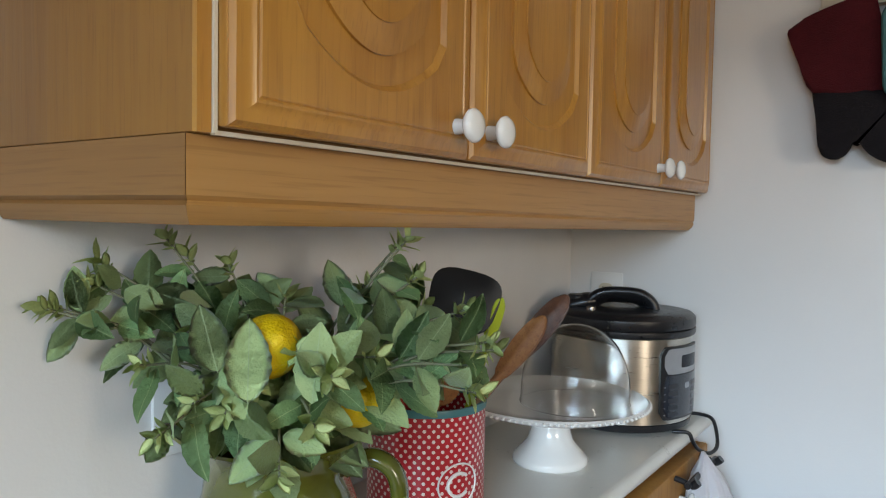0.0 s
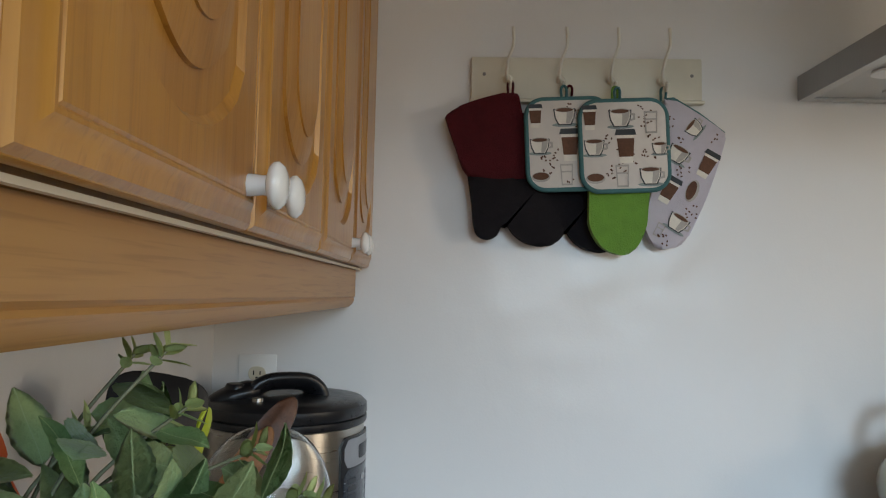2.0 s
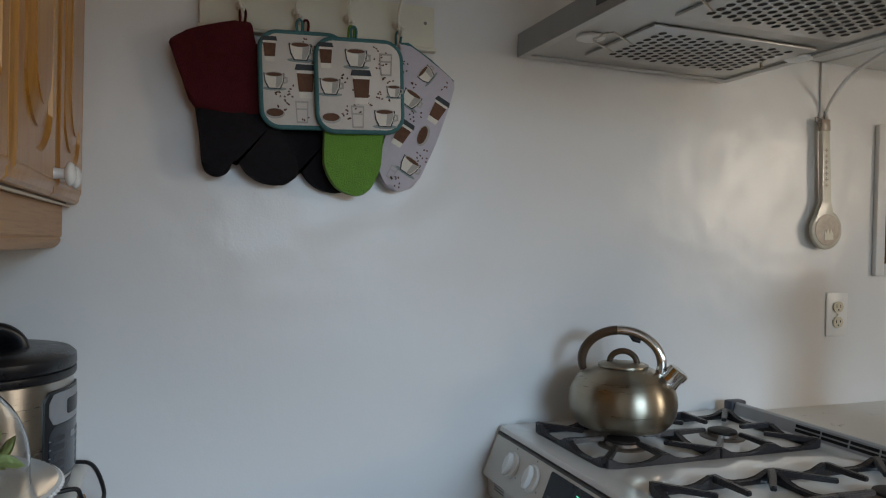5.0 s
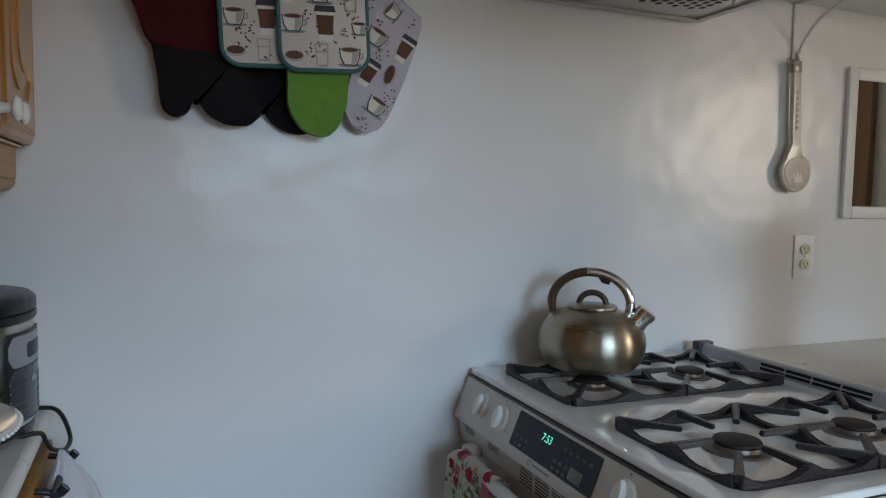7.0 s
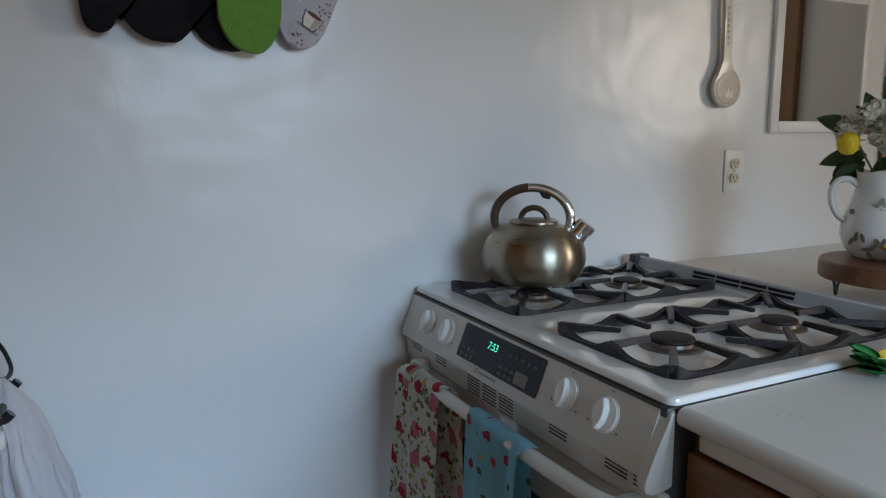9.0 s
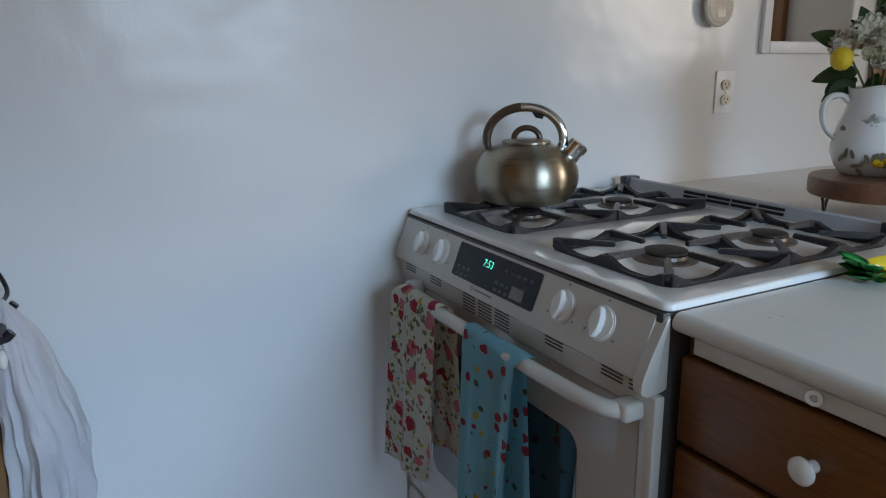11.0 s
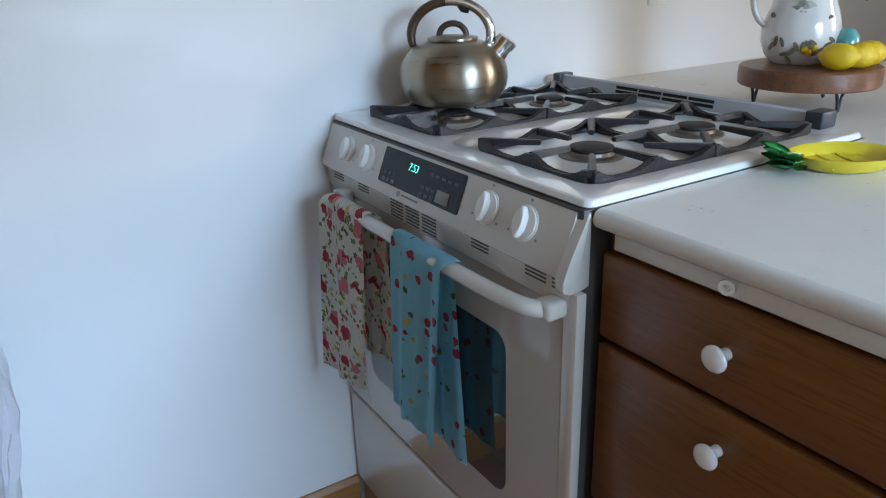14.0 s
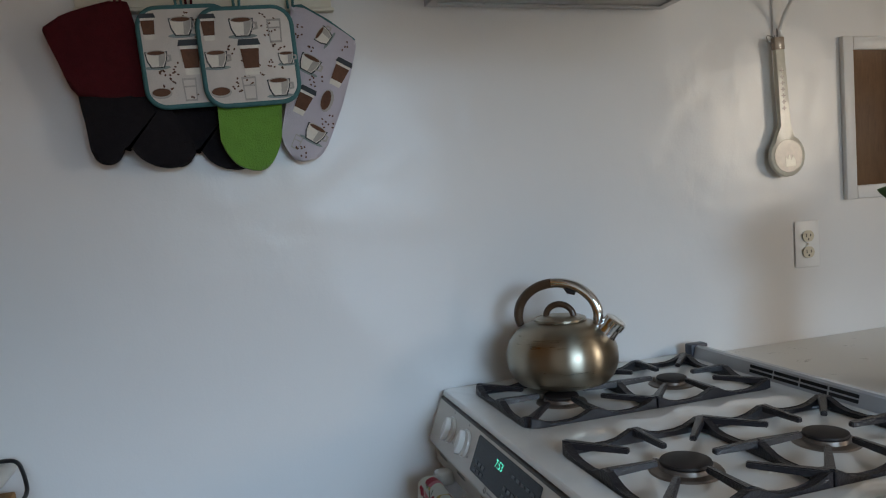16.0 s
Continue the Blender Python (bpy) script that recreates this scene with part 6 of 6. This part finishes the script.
for i in range(mrow + 1):
    t = i / mrow
    z = 0.880 - t * 0.47
    pinch = min(1, 0.08 + t * 9)
    reach = 0.046 + 0.062 * min(1, t * 2.2) ** 0.8 - 0.034 * max(0, t - 0.68) / 0.32     # how far it stands out from the drawers
    ry = (0.030 + 0.050 * min(1, t * 1.6) ** 0.8) * pinch
    rx, cx_, cy_ = reach / 2 * pinch, LC + 0.005 + reach / 2, 1.322 - 0.012 * t
    row = []
    for k in range(n):
        a = 2 * math.pi * k / n
        f = 1 + (0.10 + 0.20 * t) * (0.55 * math.sin(7 * a + 2 * t) + 0.35 * math.sin(13 * a - 5 * t + 1) + 0.26 * math.sin(23 * a + 7 * t) + 0.12 * math.sin(41 * a + 16 * t))
        x = max(cx_ + rx * f * math.cos(a), LC + 0.004)
        row.append(b.verts.new((x + 0.0015 * math.sin(40 * t + 3 * a), cy_ + ry * f * math.sin(a), z - 0.012 * t * (1 + math.sin(3 * a + 1)) - 0.003 * math.sin(9 * a) * t)))
    rows.append(row)
for p, q_ in zip(rows, rows[1:]):
    for k in range(n):
        j = (k + 1) % n
        b.faces.new((p[k], p[j], q_[j], q_[k]))
b.faces.new(rows[0][::-1])
bmesh.ops.solidify(b, geom=b.faces[:], thickness=0.0015)
part("cloth", b, LINEN, lin, smooth=60)
part("care_label", box(LC + 0.03, LC + 0.0312, 1.262, 1.282, 0.386, 0.404), PLATEW, lin)

# ---- peninsula things ----
BXc, BYc, BR = 1.16, 0.958, 0.131
tray = thing("wooden_riser", "round walnut wooden riser on black feet", "riser")
part("board", lathe([(0, 0.948), (BR - 0.003, 0.948), (BR, 0.951), (BR + 0.001, 0.968), (BR, 0.982), (BR - 0.003, 0.985), (0, 0.985)], 64, centre=(BXc, BYc, 0)), WALNUT, tray, "thick round wooden board", 40)
for a in (250, 10, 130):
    fx, fy = BXc + 0.095 * math.cos(radians(a)), BYc + 0.095 * math.sin(radians(a))
    part("foot", tube(spline([(fx - 0.014, fy, 0.9475), (fx - 0.006, fy, 0.93), (fx, fy, 0.909), (fx + 0.006, fy, 0.93), (fx + 0.014, fy, 0.9475)], 4), 0.0032, 8), BLACK, tray, "bent black wire foot", 60)
JX, JY, JZ = 1.178, 0.998, 0.9852
jug = thing("flower_jug", "white ceramic jug with lemon branch relief", "jug")
la = radians(-18)


def jlip(r, z, a):
    k = max(0.0, math.cos(a - la)) ** 8 if z > 0.133 else 0.0
    wv = 0.0035 * math.cos(3 * (a - la)) if z > 0.151 else 0
    return r * (1 + 0.34 * k * (z - 0.133) / 0.045), z + 0.012 * k * (z - 0.133) / 0.045 + wv


JH = 0.89      # the jug is a squat one
prof = [(0, 0), (0.050, 0), (0.053, 0.003), (0.066, 0.022), (0.0745, 0.048), (0.075, 0.068), (0.069, 0.1), (0.058, 0.135), (0.052, 0.158), (0.051, 0.175), (0.054, 0.196), (0.052, 0.198), (0.0485, 0.176), (0.049, 0.158), (0.055, 0.135), (0.066, 0.1), (0.072, 0.068), (0.0, 0.01)]
prof = [(a, b_ * JH) for a, b_ in prof]
part("body", lathe(prof, 56, centre=(JX, JY, JZ), wobble=jlip), PORC, jug, smooth=50)
hd = Vector((-0.78, 0.62, 0)).normalized()
part("handle", tube(spline([(JX + hd.x * r, JY + hd.y * r, JZ + z * JH) for r, z in ((0.052, 0.165), (0.066, 0.178), (0.086, 0.176), (0.098, 0.155), (0.097, 0.125), (0.086, 0.098), (0.070, 0.082))], 6), 0.0062, 12, flat=1.3), PORC, jug, "slim curved handle", 60)
view = Vector((-0.84, -0.54, 0))


def on_jug(ang, z, r, push=0.0):
    a = math.atan2(view.y, view.x) + radians(ang)
    return pose(JX + (r + push) * math.cos(a), JY + (r + push) * math.sin(a), JZ + z * JH, 0, 90, math.degrees(a))


leafo = [(0.010 * math.cos(t), 0.0042 * math.sin(t)) for t in (2 * math.pi * i / 12 for i in range(12))]
jr = random.Random(5)
for k in range(17):
    ang = -44 + 6 * k + jr.uniform(-3, 3)
    z = 0.036 + 0.016 * math.sin(k * 0.9) + jr.uniform(-0.008, 0.01)
    o = part("relief_leaf", slab([(u, v) for u, v in leafo], "z", -0.0008, 0.0022, 0.0008, 1), JUGPAINT, jug, at=on_jug(ang, z, 0.0735 if 0.03 < z < 0.08 else 0.069) @ pose(0, 0, 0, 0, 0, jr.uniform(0, 180)))
for ang, z in ((8, 0.036), (14, 0.031), (22, 0.04)):
    part("relief_lemon", lathe([(0, -0.009), (0.006, -0.005), (0.0075, 0), (0.006, 0.005), (0, 0.009)], 14), LEMON, jug, "raised yellow lemon", 60, at=on_jug(ang, z, 0.071) @ pose(0, 0, 0, 90, 0, 30))
for ang, z in ((-16, 0.122), (-6, 0.13), (4, 0.12), (12, 0.128), (-10, 0.108), (8, 0.106)):
    part("relief_leaf", slab([(u * 1.2, v * 1.2) for u, v in leafo], "z", -0.0006, 0.0018, 0.0006, 1), JUGGREY, jug, "pale grey raised leaf", at=on_jug(ang, z, 0.0605) @ pose(0, 0, 0, 0, 14, ang * 5))
for ang, z in ((-52, 0.105), (-40, 0.085), (46, 0.1)):
    part("relief_leaf", slab([(u * 0.75, v * 1.6) for u, v in leafo], "z", -0.0006, 0.0015, 0.0006, 1), JUGPAINT, jug, at=on_jug(ang, z, 0.0675) @ pose(0, 0, 0, 0, 8, 30))

bq = thing("flower_bouquet", "cream silk flowers, green leaves and a lemon in the jug", "bouquet")
BIG = [leaf_mesh("leaf", 0.085, 0.042, LEAFDARK, seed=40 + k, curl=0.15 + 0.1 * k, serrate=0.0, n=8) for k in range(3)]
PET = [leaf_mesh("petal", 0.034, 0.032, PETAL, seed=50 + k, curl=-0.35, fold=0.2, serrate=0.05, n=5) for k in range(2)]
PETP = leaf_mesh("petal", 0.034, 0.03, PETALPINK, seed=60, curl=-0.3, fold=0.2, serrate=0.05, n=5)
br_ = random.Random(8)
RV, UPV = Vector((0.54, -0.84, 0)), Vector((0, 0, 1))
JM = Vector((JX, JY, JZ + 0.15))


def bloom(u, z, w, size, pink=False, count=34):
    c = Vector((JX, JY, 0)) + RV * u + view * w
    c.z = z - 0.030
    st = spline([JM - Vector((0, 0, 0.08)), JM + RV * u * 0.2, c], 5)
    f = part("flower", tube(st, 0.0024, 6), LEAFDARK, bq, "full cream silk bloom" if not pink else "blush silk bloom", 60)
    core = Vector((c - JM)).normalized() * 0.5 + view * 0.5
    count = int(count * 2.4)
    ax = core.normalized()
    s1 = ax.orthogonal().normalized()
    s2 = ax.cross(s1)
    heart = part("flower_heart", lathe([(0, -size * 0.60)] + [(size * 0.60 * math.cos(radians(a)), size * 0.60 * math.sin(radians(a))) for a in range(-70, 71, 20)] + [(0, size * 0.60)], 20), PETAL, f, "packed inner petals", 60)
    heart.matrix_basis = Matrix.Translation(c)
    for k in range(count):
        y = 1 - 1.55 * (k + 0.5) / count
        rr = math.sqrt(max(0, 1 - y * y))
        a = k * 2.4
        d = ax * y + (s1 * math.cos(a) + s2 * math.sin(a)) * rr
        tang = Vector((br_.uniform(-1, 1), br_.uniform(-1, 1), br_.uniform(-1, 1))).cross(d)
        place_leaf("petal", PETP if (pink and k % 2) else br_.choice(PET), f, c + d * size * br_.uniform(0.58, 0.72), d * 0.3 + tang.normalized() * 0.95, d + view * 0.2, size / 0.075 * br_.uniform(0.7, 1.05))


bloom(0.075, 1.268, 0.03, 0.066, count=48)
bloom(0.008, 1.272, 0.05, 0.05, count=40)
bloom(-0.028, 1.30, 0.05, 0.036, count=24)
bloom(-0.068, 1.272, 0.03, 0.034, True, 24)
bloom(0.03, 1.335, 0.0, 0.05, count=36)
bloom(0.105, 1.32, 0.0, 0.045)
for k in range(46):
    u, z, w = br_.uniform(-0.12, 0.12), br_.uniform(1.19, 1.40), br_.uniform(-0.08, 0.03)
    if z > 1.33 and u < -0.02:
        u = abs(u)
    at = Vector((JX, JY, 0)) + RV * u * 0.55 + view * w * 0.6
    at.z = 1.142 + (z - 1.17) * 0.7
    al = RV * u * 8 + Vector((0, 0, (z - 1.25) * 7)) + view * br_.uniform(0, 0.7)
    place_leaf("leaf", br_.choice(BIG), bq, at, al, view + UPV * 0.6 + RV * br_.uniform(-0.5, 0.5), br_.uniform(0.65, 1.05))
c = Vector((JX, JY, 0)) - RV * 0.070 + view * 0.075
o = link("lemon", lathe([(0, -0.023), (0.010, -0.0205), (0.0185, -0.012), (0.021, 0), (0.0185, 0.012), (0.010, 0.0205), (0, 0.023)], 24), LEMON, bq, "small round yellow lemon", 60, pose(c.x, c.y, 1.216))

for (u, w, turn, sz) in ((0.045, 0.078, (90, 0, 20), 0.88), (0.084, 0.045, (90, 0, 75), 0.86), (0.100, 0.004, (90, 0, 60), 0.84)):
    c = Vector((BXc, BYc, 0)) + RV * u + view * w
    lemon("lemon", "glossy yellow lemon lying on the wooden riser", (c.x, c.y, 0.985 + 0.0285 * sz + 0.0004), turn, sz)
c = Vector((BXc, BYc, 0)) + RV * 0.060 - view * 0.012
egg = link("ceramic_egg", lathe([(0, 0), (0.012, 0.002), (0.022, 0.016), (0.0245, 0.034), (0.021, 0.054), (0.012, 0.067), (0, 0.071)], 24, centre=(c.x, c.y, 0.9852)), AQUA, smooth=60)
tagged(egg, "small aqua glazed ceramic egg on the riser", "ornament")

# pineapple dish
pd = thing("pineapple_dish", "yellow pineapple-shaped dish with green ceramic crown", "dish")
DXc, DYc = 0.774, 0.651
ax = Vector((0.906, -0.42, 0)).normalized()   # from crown to foot
sd = Vector((0.42, 0.906, 0)).normalized()
b = bmesh.new()
rings = []
for sc, z in ((0.0, 0.9062), (0.72, 0.9056), (0.82, 0.909), (1.0, 0.9255), (1.02, 0.9275), (0.97, 0.9270), (0.80, 0.9125), (0.0, 0.9105)):
    ring_ = []
    for k in range(40):
        a = 2 * math.pi * k / 40
        rib = 1 + 0.012 * math.cos(10 * a)
        p = ax * (0.078 * math.cos(a) * sc * rib) + sd * (0.058 * math.sin(a) * sc * rib)
        ring_.append(b.verts.new((DXc + p.x, DYc + p.y, z)) if sc else None)
    rings.append(ring_ if sc else [b.verts.new((DXc, DYc, z))])
for p, q_ in zip(rings, rings[1:]):
    for k in range(40):
        j = (k + 1) % 40
        if len(p) == 1:
            b.faces.new((p[0], q_[k], q_[j]))
        elif len(q_) == 1:
            b.faces.new((p[k], p[j], q_[0]))
        else:
            b.faces.new((p[k], p[j], q_[j], q_[k]))
part("bowl", b, YELLOWD, pd, "ribbed yellow bowl", 50)
for s_ in (-0.045, -0.015, 0.015, 0.045):
    pts = [(DXc + ax.x * s_ + sd.x * w_, DYc + ax.y * s_ + sd.y * w_, 0.912 + 0.0002 + 5.2 * max(0, abs(w_) - 0.03) ** 1.8) for w_ in (-0.042, -0.03, -0.015, 0, 0.015, 0.03, 0.042)]
    part("rib", tube(pts, 0.0011, 6), YELLOWD, pd)
CROWN = leaf_mesh("crown_leaf", 0.040, 0.025, GREEND, seed=71, curl=-0.12, fold=0.3, serrate=0.0, n=6)
for k, a in enumerate((-80, -60, -45, -30, -15, 0, 15, 30, 45, 60, 80, -38, -8, 22, 52)):
    d = -ax * math.cos(radians(a)) + sd * math.sin(radians(a))
    o = Vector((DXc, DYc, 0.9075)) - ax * 0.078
    place_leaf("crown_leaf", CROWN, pd, o + Vector((0, 0, 0.004 * (k % 3))), d + Vector((0, 0, 0.06 + 0.14 * (k % 3))), (0, 0, 1), 0.95 + 0.4 * ((k * 7) % 3) / 2)

# ---- floor tiles: the nearest ones as pieces ----
TS = 0.2
tile_me = bpy.data.meshes.new("floor_tile")
tb = box(-TS / 2 + 0.003, TS / 2 - 0.003, -TS / 2 + 0.003, TS / 2 - 0.003, -0.006, 0.0, 0.0015, 1)
tb.to_mesh(tile_me)
tb.free()
tile_me.materials.append(TILE)
tr = random.Random(3)
for i in range(-3, 2):
    for j in range(-1, 9):
        x, y = 0.04 + TS * i, 1.378 - TS * j
        if x - TS / 2 < LC - 0.12 or x + TS / 2 > 0.56 or y + TS / 2 > WALL_Y:
            continue
        o = new("tile", tile_me)
        o.parent = floor
        o.matrix_basis = pose(x, y, FZ + tr.uniform(-0.0006, 0.0006), tr.uniform(-0.15, 0.15), tr.uniform(-0.15, 0.15), 0)
